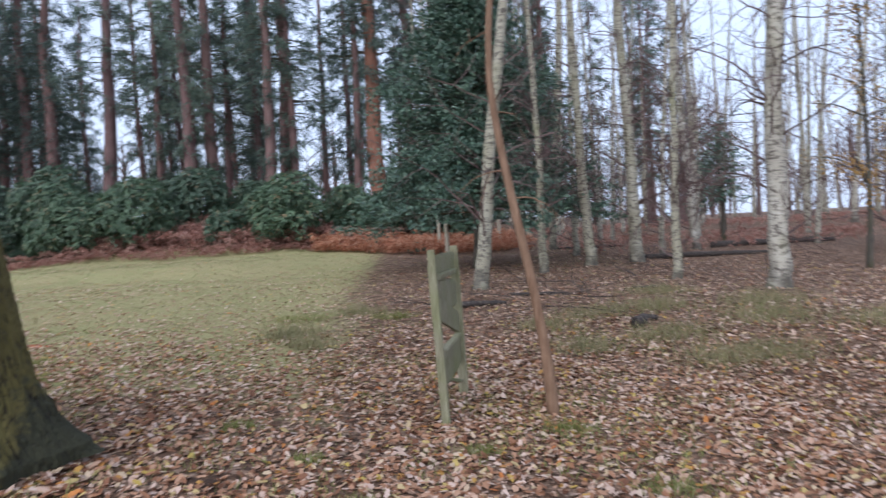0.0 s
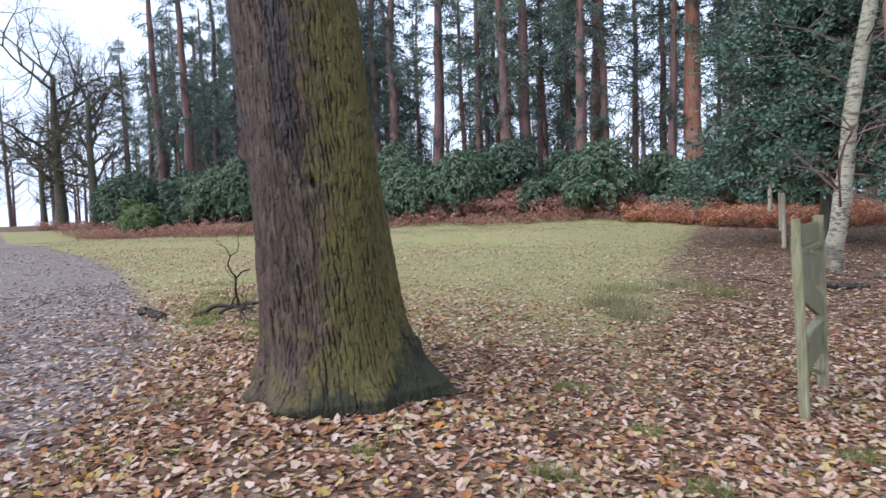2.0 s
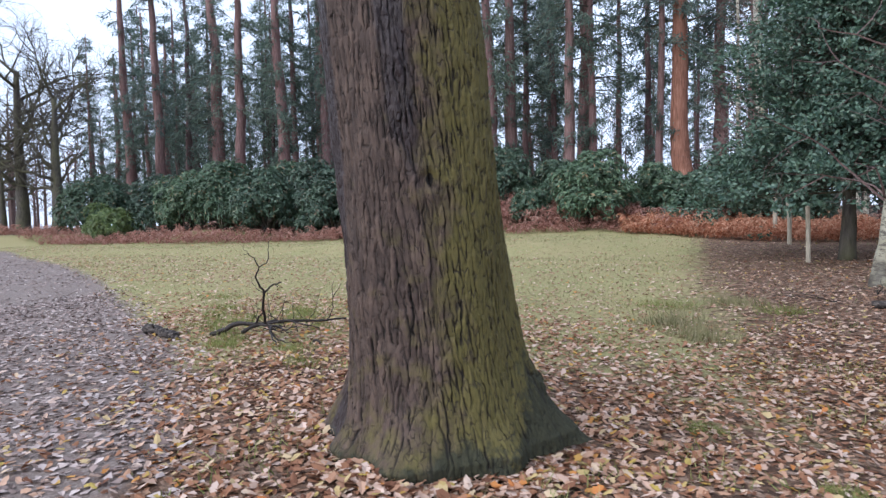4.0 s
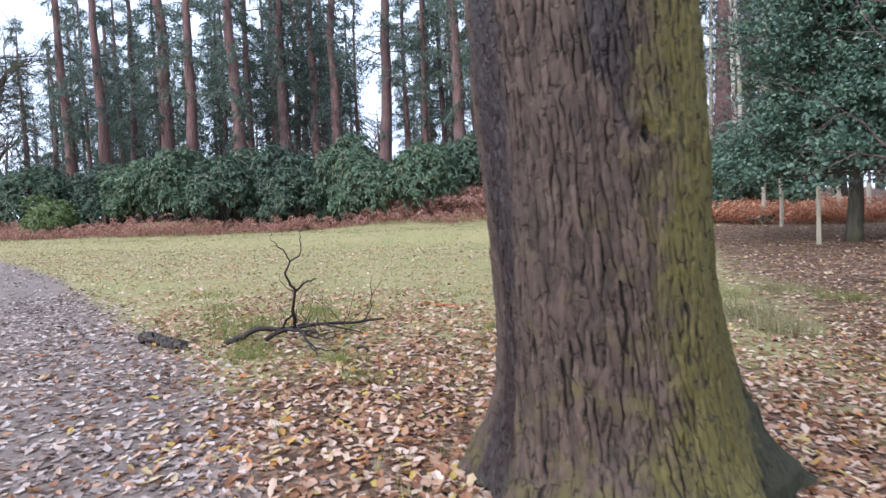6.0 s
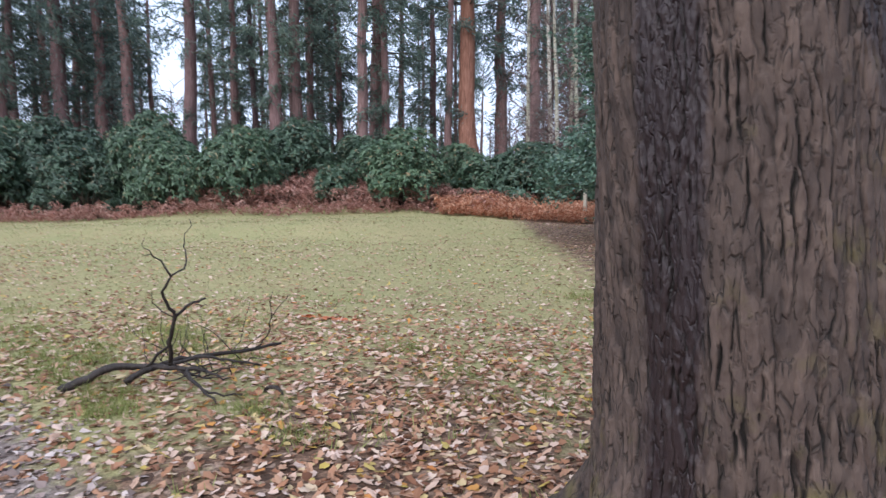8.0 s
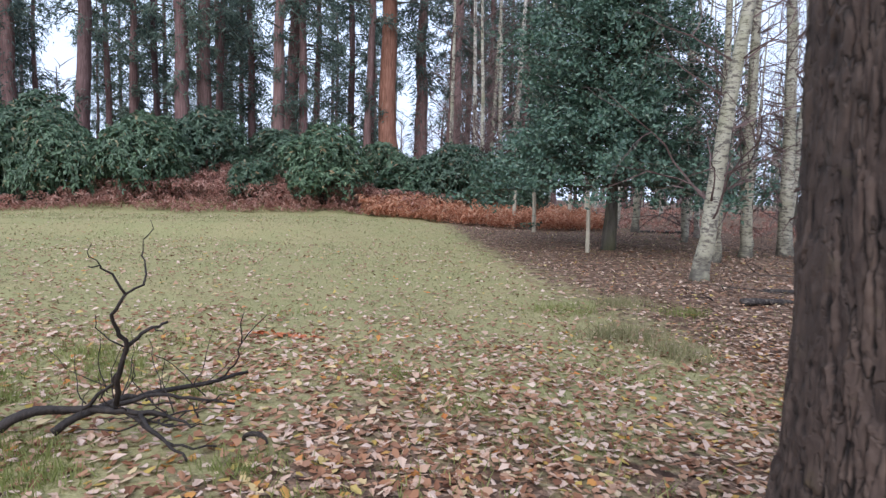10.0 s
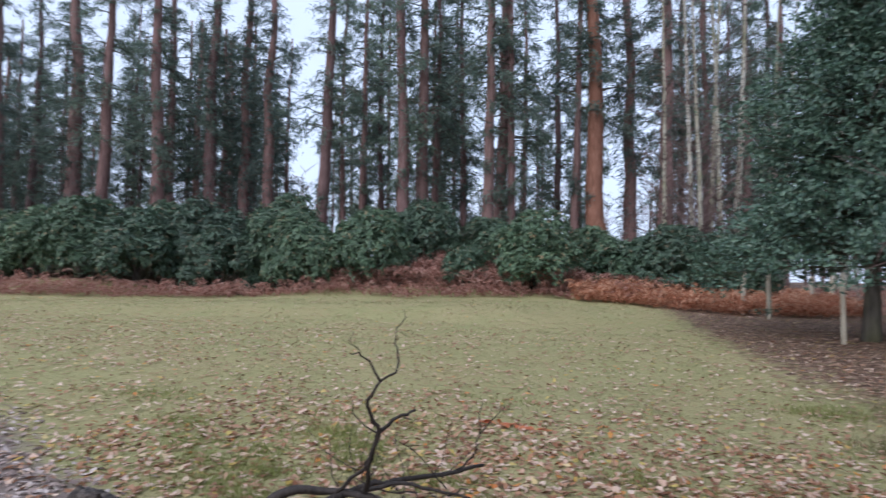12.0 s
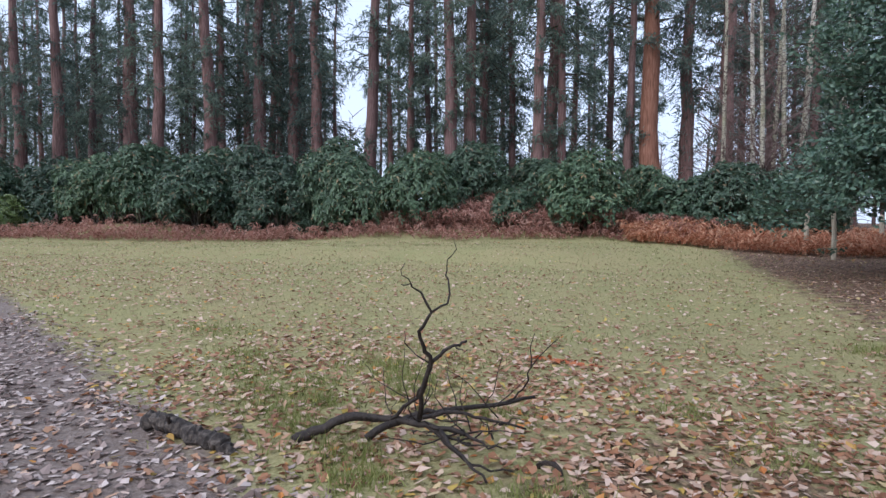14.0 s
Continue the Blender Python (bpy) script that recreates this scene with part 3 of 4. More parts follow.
def make_conifers():
    reds = "tall conifer with a bare reddish-brown trunk"
    kinds = [
        conifer(reds, 25, 0.5, 8.0, 3.0, 66, M["pine"], low=0.12),
        conifer(reds, 26, 0.5, 9.0, 3.1, 62, M["pine"], lean=0.015, low=0.1),
        conifer(reds, 24, 0.5, 7.0, 2.8, 70, M["pine"], lean=-0.012, low=0.14),
        conifer("tall conifer, its trunk wrapped in dark ivy", 25, 0.5, 6.5, 2.8, 62, M["pine"], ivy=True),
        conifer("slim far conifer with drooping dark foliage", 22, 0.5, 4.5, 2.6, 60, M["pine"]),
    ]
    orange = conifer("thick conifer with bright orange-red flared trunk", 26, 0.5, 10.5, 3.0, 56, M["pine_orange"], lean=-0.03, low=0.08)
    stand = [(-55.4, 39.0, 1.13), (-48.1, 37.0, 1.0), (-51.0, 42.0, 0.77), (-42.9, 38.0, 1.3), (-38.8, 37.0, 0.95), (-34.9, 37.5, 1.1), (-35.7, 40.0, 0.62),
             (-32.3, 40.0, 1.1), (-31.2, 42.0, 0.87), (-28.4, 41.0, 0.95), (-23.3, 38.9, 0.95), (-25.2, 46.0, 0.5), (-22.9, 44.0, 0.58), (-22.0, 46.0, 0.5),
             (-17.5, 37.5, 0.88), (-16.5, 39.0, 0.91), (-16.5, 41.0, 0.5), (-15.1, 43.0, 0.53), (-12.1, 36.5, 0.7), (-11.5, 38.0, 0.79), (-10.9, 37.3, 0.55),
             (-9.0, 44.0, 0.53), (-7.5, 39.6, 0.5), (-4.4, 42.0, 0.9), (-2.5, 40.0, 0.89)]
    style = {3: 3, 7: 3, 8: 3, 9: 3, 23: 3, 0: 2, 1: 1, 2: 4, 11: 4, 13: 4, 16: 4, 21: 4}
    first = set()
    r2 = np.random.default_rng(21)

    def put(k, x, y, dia, tall=1.0):
        m = pose(x, y, z_at(x, y), r2.uniform(-0.6, 0.6), r2.uniform(-0.8, 0.8), r2.uniform(0, 360) if k not in (1, 2) else r2.uniform(-40, 40))
        w = dia / 1.0
        sc = (w, w, tall)
        if k in first:
            t = copy_thing(kinds[k], m)
        else:
            t = kinds[k]
            t.matrix_basis = m
            first.add(k)
        # the crown keeps its spread; only the trunk grows or thins
        for c in t.children:
            c.scale = (w, w, tall) if c.name.startswith("trunk") else (1, 1, tall)
        return t

    for i, (x, y, dia) in enumerate(stand):
        put(style.get(i, i % 3), x, y, dia, r2.uniform(0.92, 1.1))
    orange.matrix_basis = pose(-5.9, 39.5, z_at(-5.9, 39.5))
    for c in orange.children:
        c.scale = (1.2, 1.2, 1) if c.name.startswith("trunk") else (1, 1, 1)
    for x, y in ((0.5, 46.0), (2.5, 44.0), (-1.0, 50.0), (4.5, 48.0), (1.4, 53.0)):
        put(3, x, y, 0.55, 0.95)
    # the depth of the plantation
    placed = [(x, y) for x, y, d in stand]
    while len(placed) < 46:
        y = r2.uniform(40, 56)
        x = r2.uniform(-1.6 * y, -33)
        if all((x - a) ** 2 + (y - b) ** 2 > 2.0 for a, b in placed):
            placed.append((x, y))
            put(int(r2.choice([3, 4, 4])), x, y, r2.uniform(0.4, 0.8), r2.uniform(0.8, 1.05))
    while len(placed) < 96:
        y = r2.uniform(43, 74)
        x = r2.uniform(-95, 6) if r2.uniform() < 0.9 else r2.uniform(6, 16)
        if x > -1.6 * y and all((x - a) ** 2 + (y - b) ** 2 > 3.0 for a, b in placed):
            placed.append((x, y))
            put(int(r2.choice([0, 2, 3, 4, 4, 4])), x, y, r2.uniform(0.3, 0.58), r2.uniform(0.85, 1.1))


# ---- rhododendrons along the bank ----
def shrub(name, label, rx, ry, h, whorls, material, category="shrub", leaf=0.2):
    """A broad dome of billows set with whorls of leaves, open and twiggy at the foot."""
    bush = thing(name, (0, 0, 0), label, category, "evergreen shrubs along the bank")
    lobes = []
    count = 26
    for i in range(count):
        u = (i + 0.5) / count
        t, lift = i * 2.4 + rng.normal() * 0.35, math.asin(u) * 0.92 + 0.1
        k = rng.uniform(0.56, 0.84)
        c = np.array([math.cos(t) * math.cos(lift) * rx * k, math.sin(t) * math.cos(lift) * ry * k, 0.12 * h + math.sin(lift) * h * 0.8 * k])
        lobes.append((c, rng.uniform(0.26, 0.44) * min(rx, h * 0.75)))
    at, along, face = [], [], []
    for c, r in lobes:
        k = int(whorls / count)
        d = unit(rng.normal(size=(k, 3)) + np.array([0, 0, 0.45]) + 0.7 * unit(c * np.array([1, 1, 0.6])))
        p = c + d * r * rng.uniform(0.78, 1.12, (k, 1)) * np.array([1.1, 1.1, 0.8])
        keep = p[:, 2] > 0.2 + 0.25 * rng.uniform(size=k)
        p, d = p[keep], unit(d[keep] + np.array([0, 0, 0.5]))
        for ring in range(5):
            out = unit(np.cross(d, rng.normal(size=d.shape)))
            at.append(p)
            along.append(out + d * rng.uniform(-0.1, 0.45, (len(d), 1)))
            face.append(d)
    for c, r in lobes:
        k = int(whorls / 40)
        at.append(c + rng.normal(size=(k, 3)) * r * 0.35)
        along.append(rng.normal(size=(k, 3)))
        face.append(rng.normal(size=(k, 3)))
    at, along = np.concatenate(at), np.concatenate(along)
    at[:, 2] = np.maximum(at[:, 2], 0.12)
    part("leaves", blades(at, along, rng.uniform(0.75, 1.25, len(at)) * leaf, rng.uniform(0.32, 0.44, len(at)) * leaf, bend=0.12, face=np.concatenate(face)), material, bush)
    for t in np.linspace(0, 5.6, 8):
        c = curve_through([(rng.normal() * 0.15, rng.normal() * 0.15, -0.1), (math.cos(t) * rx * 0.3, math.sin(t) * ry * 0.3, h * 0.3), (math.cos(t) * rx * 0.55, math.sin(t) * ry * 0.55, h * 0.6)], 6)
        part("stem", tube(c, np.linspace(0.07, 0.02, 6), 5, 0.1), M["dark_bark"], bush)
    return bush


def make_shrubs():
    deep = "dense dark green rhododendron bush on the bank"
    kinds = [shrub("rhododendron_bush", deep, 2.0, 1.7, 3.3, 2100, M["rhodo"]), shrub("rhododendron_bush", deep, 1.9, 1.6, 2.9, 1900, M["rhodo"]),
             shrub("rhododendron_bush", "low rhododendron bush amid brown bracken", 1.1, 1.0, 1.6, 620, M["rhodo"])]
    gold = shrub("laurel_bush", "yellow-green laurel bush on the bank", 2.0, 1.7, 3.0, 1500, M["laurel"])
    rows = [(0, -37.7, 29.0, 4.2, 5.2), (1, -30.6, 27.6, 4.0, 4.3), (0, -34.0, 27.8, 3.8, 4.2), (1, -27.0, 27.3, 3.6, 4.4), (0, -24.5, 29.0, 4.2, 4.2), (0, -19.6, 28.0, 4.4, 4.0), (1, -18.3, 26.9, 3.4, 3.3),
            (0, -22.3, 27.4, 3.2, 3.6), (1, -15.3, 27.2, 3.3, 3.3), (1, -13.6, 29.6, 3.1, 3.4), (2, -11.0, 27.5, 1.6, 2.0), (0, -8.2, 27.3, 3.2, 3.9), (1, -6.0, 29.8, 2.5, 2.6),
            (2, -4.9, 27.8, 1.9, 2.6), (1, -3.3, 27.6, 2.7, 3.2), (0, -1.0, 28.2, 2.5, 3.6), (1, -10.6, 30.2, 2.2, 3.4), (0, -33.5, 30.5, 4.0, 4.6), (0, -43.5, 28.0, 4.2, 4.8), (1, -28.5, 30.5, 3.9, 4.4), (1, -20.8, 30.6, 3.7, 4.4)]
    used = set()
    r3 = np.random.default_rng(5)
    size = [(4.0, 3.6), (3.8, 3.2), (2.2, 1.7)]
    for k, x, y, h, w in rows:
        m = pose(x, y, z_at(x, y) - 0.05, 0, 0, r3.uniform(0, 360))
        b = copy_thing(kinds[k], m) if k in used else kinds[k]
        b.matrix_basis = m
        used.add(k)
        b.scale = (1.1 * w / size[k][0], 1.0 * w / size[k][0], 1.27 * h / size[k][1])
    gold.matrix_basis = pose(-39.8, 26.6, z_at(-39.8, 26.6) - 0.05)


# ---- holly at the corner of the clearing ----
def make_holly(at, label, h, w, leaves, clear):
    holly = thing("holly_tree", at, label, "tree")
    part("trunk", tube(curve_through([(0, 0, -0.15), (0.05, 0, clear), (-0.05, 0.05, h * 0.55), (-0.15, 0, h * 0.96)], 14), np.linspace(0.19, 0.03, 14) * (w / 6.4) ** 0.5, 10, 0.06), M["dark_bark"], holly, smooth=True)
    at_, along, face, sticks = [], [], [], []
    per = 26
    n = int(leaves / per / 3)
    for i in range(n):
        f = 1 - math.sqrt(rng.uniform(0, 1)) if i % 4 else rng.uniform(0, 0.97)
        z = clear + 0.25 + (h - clear) * f
        t = rng.uniform(0, 2 * np.pi)
        prof = min(1.0, 1.2 * (1 - f) ** 1.1) * (0.88 + 0.13 * math.sin(f * 17 + 1.0) + 0.1 * math.sin(3 * t + f * 9)) + 0.03
        out = w * 0.5 * prof * (1 - 0.65 * rng.uniform(0, 1) ** 1.8) * rng.uniform(0.88, 1.14)
        droop = 0.55 * (out / (w * 0.5)) ** 2 if f < 0.25 else -0.25 * f
        o = np.array([-0.08 * f, 0, z])
        e = o + np.array([math.cos(t) * out, math.sin(t) * out * 0.9, -droop + 0.25])
        if i % 2 == 0:
            sticks.append(tube([o, (o + e) / 2 + np.array([0, 0, 0.12]), e], [0.03, 0.016, 0.006], 3, 0, False))
        way = unit(e - o)
        # three leafy sprays to a branch, each flattened and tilted outwards
        for spray in range(3):
            tip = e - way * out * 0.16 * spray + rng.normal(size=3) * np.array([0.16, 0.16, 0.1]) * (1 + spray)
            ax = unit(way + rng.normal(size=3) * 0.35 + np.array([0, 0, 0.12]))
            c = rng.uniform(-0.42, 0.1, (per, 1))
            at_.append(tip + ax * c + rng.normal(size=(per, 3)) * np.array([0.1, 0.1, 0.06]))
            along.append(rng.normal(size=(per, 3)) * 0.8 + ax)
            face.append(np.tile(way * 1.0 + np.array([0, 0, 0.45]), (per, 1)))
    at_, along = np.concatenate(at_), np.concatenate(along)
    part("crown", blades(at_, along, rng.uniform(0.08, 0.15, len(at_)), rng.uniform(0.045, 0.08, len(at_)), face=np.concatenate(face)), M["holly"], holly, "glossy dark green leaves")
    tagged(part("framework", join(*sticks), M["dark_bark"], holly), kind="stuff")
    return holly


# ---- birches ----
def birch(label, height, radius, bend, twigs=52, group="birches in the wood"):
    tree = thing("birch_tree", (0, 0, 0), label, "tree", group)
    pts = curve_through([(0, 0, -0.2), (bend[0] * 0.03, bend[1] * 0.05, height * 0.1), (bend[0] * 0.33, bend[1] * 0.35, height * 0.4), (bend[0], bend[1], height)], 22)
    pts[2:, :2] += np.cumsum(rng.normal(size=(20, 2)) * 0.02, 0)
    z = pts[:, 2]
    rad = radius * (1 - 0.8 * np.clip(z / height, 0, 1)) + radius * 0.4 * np.exp(-np.maximum(z + 0.1, 0) / 0.22)
    part("trunk", tube(pts, rad, 14, 0.07), M["birch"], tree, smooth=True)
    geos = []
    for i in range(twigs):
        f = rng.uniform(0.34, 0.98) if i > 1 else rng.uniform(0.22, 0.34)
        k = int(f * 21)
        t = rng.uniform(0, 2 * np.pi)
        geos.append(branching(pts[k], np.array([math.cos(t), math.sin(t), 0.75]), rng.uniform(0.7, 1.9) * (1.2 - 0.5 * f), 0.014 + 0.018 * (1 - f), 2, 3, -0.1, 0.7, 2 if i % 2 else 3))
    tagged(part("crown", join(*geos), M["twig"], tree, "fine purplish-brown twigs"), kind="stuff")
    return tree


def make_birches():
    main = birch("leaning silver birch with peeling white bark", 13, 0.145, (1.5, 0.2), 26)
    main.matrix_basis = pose(0.24, 13.1, z_at(0.24, 13.1))
    kinds = [birch("slender birch with pale bark", 14, 0.13, (0.5, 0.3)), birch("slender birch with pale bark", 13, 0.11, (-0.5, 0.4)), birch("silver birch with a mossy green foot", 15, 0.17, (0.7, -0.3)),
             birch("far slender white birch", 14, 0.11, (0.6, 0.4), 17), birch("far slender white birch", 12, 0.09, (-0.8, 0.2), 15), birch("far birch veiled in fine twigs", 15, 0.13, (0.3, -0.6), 24), birch("bare pale tree veiled in purplish twigs", 16, 0.12, (0.4, 0.3), 95)]
    spots = [(2, 4.4, 17.4, 1.0), (0, 1.75, 15.6, 0.8), (1, 4.3, 13.6, 0.85), (2, 5.5, 11.7, 1.05), (0, 8.0, 23.5, 1.0), (1, 4.3, 22.0, 0.8), (1, 3.2, 20.5, 0.9), (0, 6.8, 20.0, 1.0), (1, -1.75, 30.0, 1.0), (0, -0.6, 33.0, 1.0), (2, 0.5, 36.0, 1.1), (1, 1.6, 32.0, 1.0), (6, -3.0, 33.5, 1.0), (6, -1.9, 31.5, 1.0), (6, -0.9, 34.5, 1.05), (0, 2.6, 39.0, 1.1)]
    r4 = np.random.default_rng(11)
    taken = [(a, b) for k, a, b, s in spots] + [(0.3, 12.6), (0.2, 18.0), (9.5, 25.5)]
    while len(spots) < 104:
        y = r4.uniform(16, 62)
        x = r4.uniform(2.5, 8 + y * 0.95)
        if all((x - a) ** 2 + (y - b) ** 2 > 1.6 for a, b in taken):
            taken.append((x, y))
            spots.append((int(r4.integers(0, 3)) + (3 if y > 19 else 0), x, y, r4.uniform(0.75, 1.15)))
    used = set()
    for k, x, y, s in spots:
        m = pose(x, y, z_at(x, y), r4.uniform(-2, 2), r4.uniform(-2, 2), r4.uniform(0, 360))
        b = copy_thing(kinds[k], m) if k in used else kinds[k]
        b.matrix_basis = m
        used.add(k)
        b.scale = (s, s, s)


# ---- bare oaks at the far end of the path ----
def make_bare_trees():
    for i, (x, y, s) in enumerate([(-50.5, 26.6, 1.1), (-46.6, 27.0, 0.9), (-58, 29, 0.7), (-66, 38, 1.0), (-75, 30, 1.0)]):
        t = thing("bare_oak_tree", (x, y, z_at(x, y)), "leafless grey oak with spreading branches", "tree", "bare oaks beyond the lawn")
        t.scale = (s, s, s)
        part("trunk", tube(curve_through([(0, 0, -0.2), (0.1, 0, 2), (-0.2, 0.1, 6), (-0.4, 0.3, 11)], 14), np.linspace(0.5, 0.16, 14) + 0.25 * np.exp(-np.linspace(0, 11, 14) / 0.4), 10, 0.06), M["dark_bark"], t, smooth=True)
        for k in range(9):
            a = rng.uniform(0, 2 * np.pi)
            h = 3.2 + k * 0.95
            part("limb", branching(np.array([-0.03 * h, 0.02 * h, h]), np.array([math.cos(a), math.sin(a), 0.35 + 0.09 * k]), rng.uniform(3.0, 4.5), 0.17 - 0.008 * k, 4, 6, 0.2, 0.65, 4 if i < 2 else 3), M["dark_bark"], t)


def make_far_woods():
    geos = []
    r5 = np.random.default_rng(3)
    for i in range(260):
        a = r5.uniform(-2.4, 1.35)
        d = r5.uniform(85, 150)
        x, y = -5 + math.sin(a) * d, 5 + math.cos(a) * d
        h = r5.uniform(10, 19)
        z = z_at(x, y)
        geos.append(tube([(x, y, z - 0.3), (x + r5.normal() * 0.3, y, z + h * 0.5), (x + r5.normal() * 0.6, y, z + h)], [0.3, 0.2, 0.05], 5, 0, False))
        for j in range(34):
            f = r5.uniform(0.2, 1.0)
            t = r5.uniform(0, 6.28)
            b = np.array([x, y, z + h * f])
            e = b + np.array([math.cos(t), math.sin(t), 0.8]) * r5.uniform(1.2, 3.4)
            geos.append(tube([b, (b + e) / 2 + r5.normal(size=3) * 0.2, e], [0.07, 0.05, 0.02], 3, 0, False))
    ob = new("far_woods", mesh_of("far_woods", *join(*geos), M["twig"]))
    tagged(ob, "distant leafless grey woodland edge", "woods", kind="stuff")


# ---- timber stakes and the old fence ----
def beam(a, b, wx, wy, chamfer=0.012, lean=0.0):
    """A squared timber from a to b with worn edges."""
    bm = bmesh.new()
    bmesh.ops.create_cube(bm, size=1.0)
    bmesh.ops.bevel(bm, geom=list(bm.edges), offset=0.08, segments=2, affect="EDGES")
    a, b = Vector(a), Vector(b)
    ln = (b - a).length
    rot = (b - a).to_track_quat("Z", "Y").to_matrix().to_4x4()
    for v in bm.verts:
        k = v.co.copy()
        v.co = Vector((k.x * wx + 0.006 * noise.noise(k * 9), k.y * wy + 0.006 * noise.noise(k * 7), k.z * ln))
    bm.transform(Matrix.Translation((a + b) / 2) @ rot)
    V = [tuple(v.co) for v in bm.verts]
    bm.verts.index_update()
    F = [tuple(v.index for v in f.verts) for f in bm.faces]
    bm.free()
    return (V, F)


def make_fence():
    """Two posts with rails and a diagonal brace between, all boards upright on edge."""
    g = z_at(0.0, 5.6)
    fence = thing("fence_panel", (0, 5.6, g), "short weathered fence panel, green with algae", "fence")
    base = -0.38 - g
    front = lambda z: Vector((-0.04 * z, 0.0, base + z))
    rear = lambda z: Vector((0.115 - 0.025 * z, 0.95, base + z))
    part("post", beam(front(-0.2), front(1.46), 0.082, 0.07), M["wood"], fence, "leaning grey-green squared post")
    part("post", beam(rear(-0.2), rear(1.46), 0.088, 0.09), M["wood"], fence)

    def board(name, za, zb, deep, thick):
        a, b = front(za) + Vector((0.008, 0.037, 0)), rear(zb) - Vector((0.008, 0.047, 0))
        part(name, beam(a, b, thick, deep), M["wood"], fence)

    board("top_board", 1.33, 1.33, 0.16, 0.026)
    board("rail", 1.22, 1.22, 0.045, 0.075)
    board("middle_board", 1.09, 1.0, 0.26, 0.028)
    board("brace", 0.97, 0.70, 0.2, 0.034)
    board("rail", 0.56, 0.57, 0.06, 0.075)
    board("lower_board", 0.41, 0.42, 0.26, 0.028)
    board("loose_slat", 0.36, 0.12, 0.03, 0.02)


def make_stakes():
    r6 = np.random.default_rng(2)
    for x, y, h, w in [(-0.66, 17.0, 1.28, 0.1), (-0.97, 22.0, 1.55, 0.12), (-1.38, 23.5, 1.4, 0.13), (-1.9, 27.0, 1.1, 0.13), (-2.45, 28.0, 1.1, 0.12), (0.9, 25.0, 1.2, 0.14), (2.2, 27.5, 1.3, 0.14)]:
        s = thing("stake", (x, y, z_at(x, y)), "pale weathered wooden stake in the bracken", "stake", "stakes by the holly")
        part("shaft", tube([(0, 0, -0.2), (r6.normal() * 0.01, 0, h * 0.5), (r6.normal() * 0.02, 0, h - 0.02), (0.0, 0, h)], [w / 2, w / 2, w / 2.1, w / 4], 8, 0.05), M["stake"], s)


def make_sapling():
    t = thing("sapling", (0.94, 5.9, z_at(0.94, 5.9)), "thin leaning sapling with smooth brown bark", "tree")
    pts = curve_through([(0.0, 0, -0.15), (-0.03, 0, 0.35), (-0.07, 0, 0.7), (-0.15, 0, 1.22), (-0.27, 0, 1.86), (-0.37, 0, 2.46), (-0.43, 0.02, 3.2), (-0.3, 0.1, 4.6)], 18)
    part("trunk", tube(pts, np.linspace(0.058, 0.026, 18), 10, 0.05), M["sapling"], t, smooth=True)
    for z, a in ((1.9, -0.3), (2.2, 2.8), (2.7, 0.4), (3.4, 2.0), (3.9, 5.0)):
        k = int(np.argmin(np.abs(pts[:, 2] - z)))
        part("branch", branching(pts[k], np.array([math.cos(a), math.sin(a), 0.35]), 0.32, 0.008, 2, 4, -0.3, 0.5, 2), M["sapling"], t)


def make_young_beech():
    t = thing("young_beech_tree", (8.7, 14.6, z_at(8.7, 14.6)), "young beech holding its orange autumn leaves", "tree")
    part("trunk", tube(curve_through([(0, 0, -0.2), (0.05, 0, 2), (-0.05, 0.1, 6.5)], 10), np.linspace(0.08, 0.02, 10), 8, 0.05), M["dark_bark"], t, smooth=True)
    at, along = [], []
    for k in range(34):
        z, a = rng.uniform(1.4, 6.3), rng.uniform(0, 2 * np.pi)
        ln = 1.9 * (1 - z / 8.5)
        o, e = np.array([0, 0.05, z]), np.array([math.cos(a) * ln, math.sin(a) * ln, z + 0.35])
        part("bough", tube([o, (o + e) / 2 + np.array([0, 0, 0.1]), e], [0.02, 0.013, 0.005], 4, 0, False), M["dark_bark"], t)
        c = rng.uniform(0.3, 1, 46)[:, None]
        at.append(o + (e - o) * c + rng.normal(size=(46, 3)) * 0.13)
        along.append(rng.normal(size=(46, 3)) + np.array([0, 0, -0.5]))
    at = np.concatenate(at)
    part("crown", blades(at, np.concatenate(along), rng.uniform(0.06, 0.1, len(at)), rng.uniform(0.035, 0.05, len(at))), M["autumn"], t, "thin orange-yellow autumn leaves")


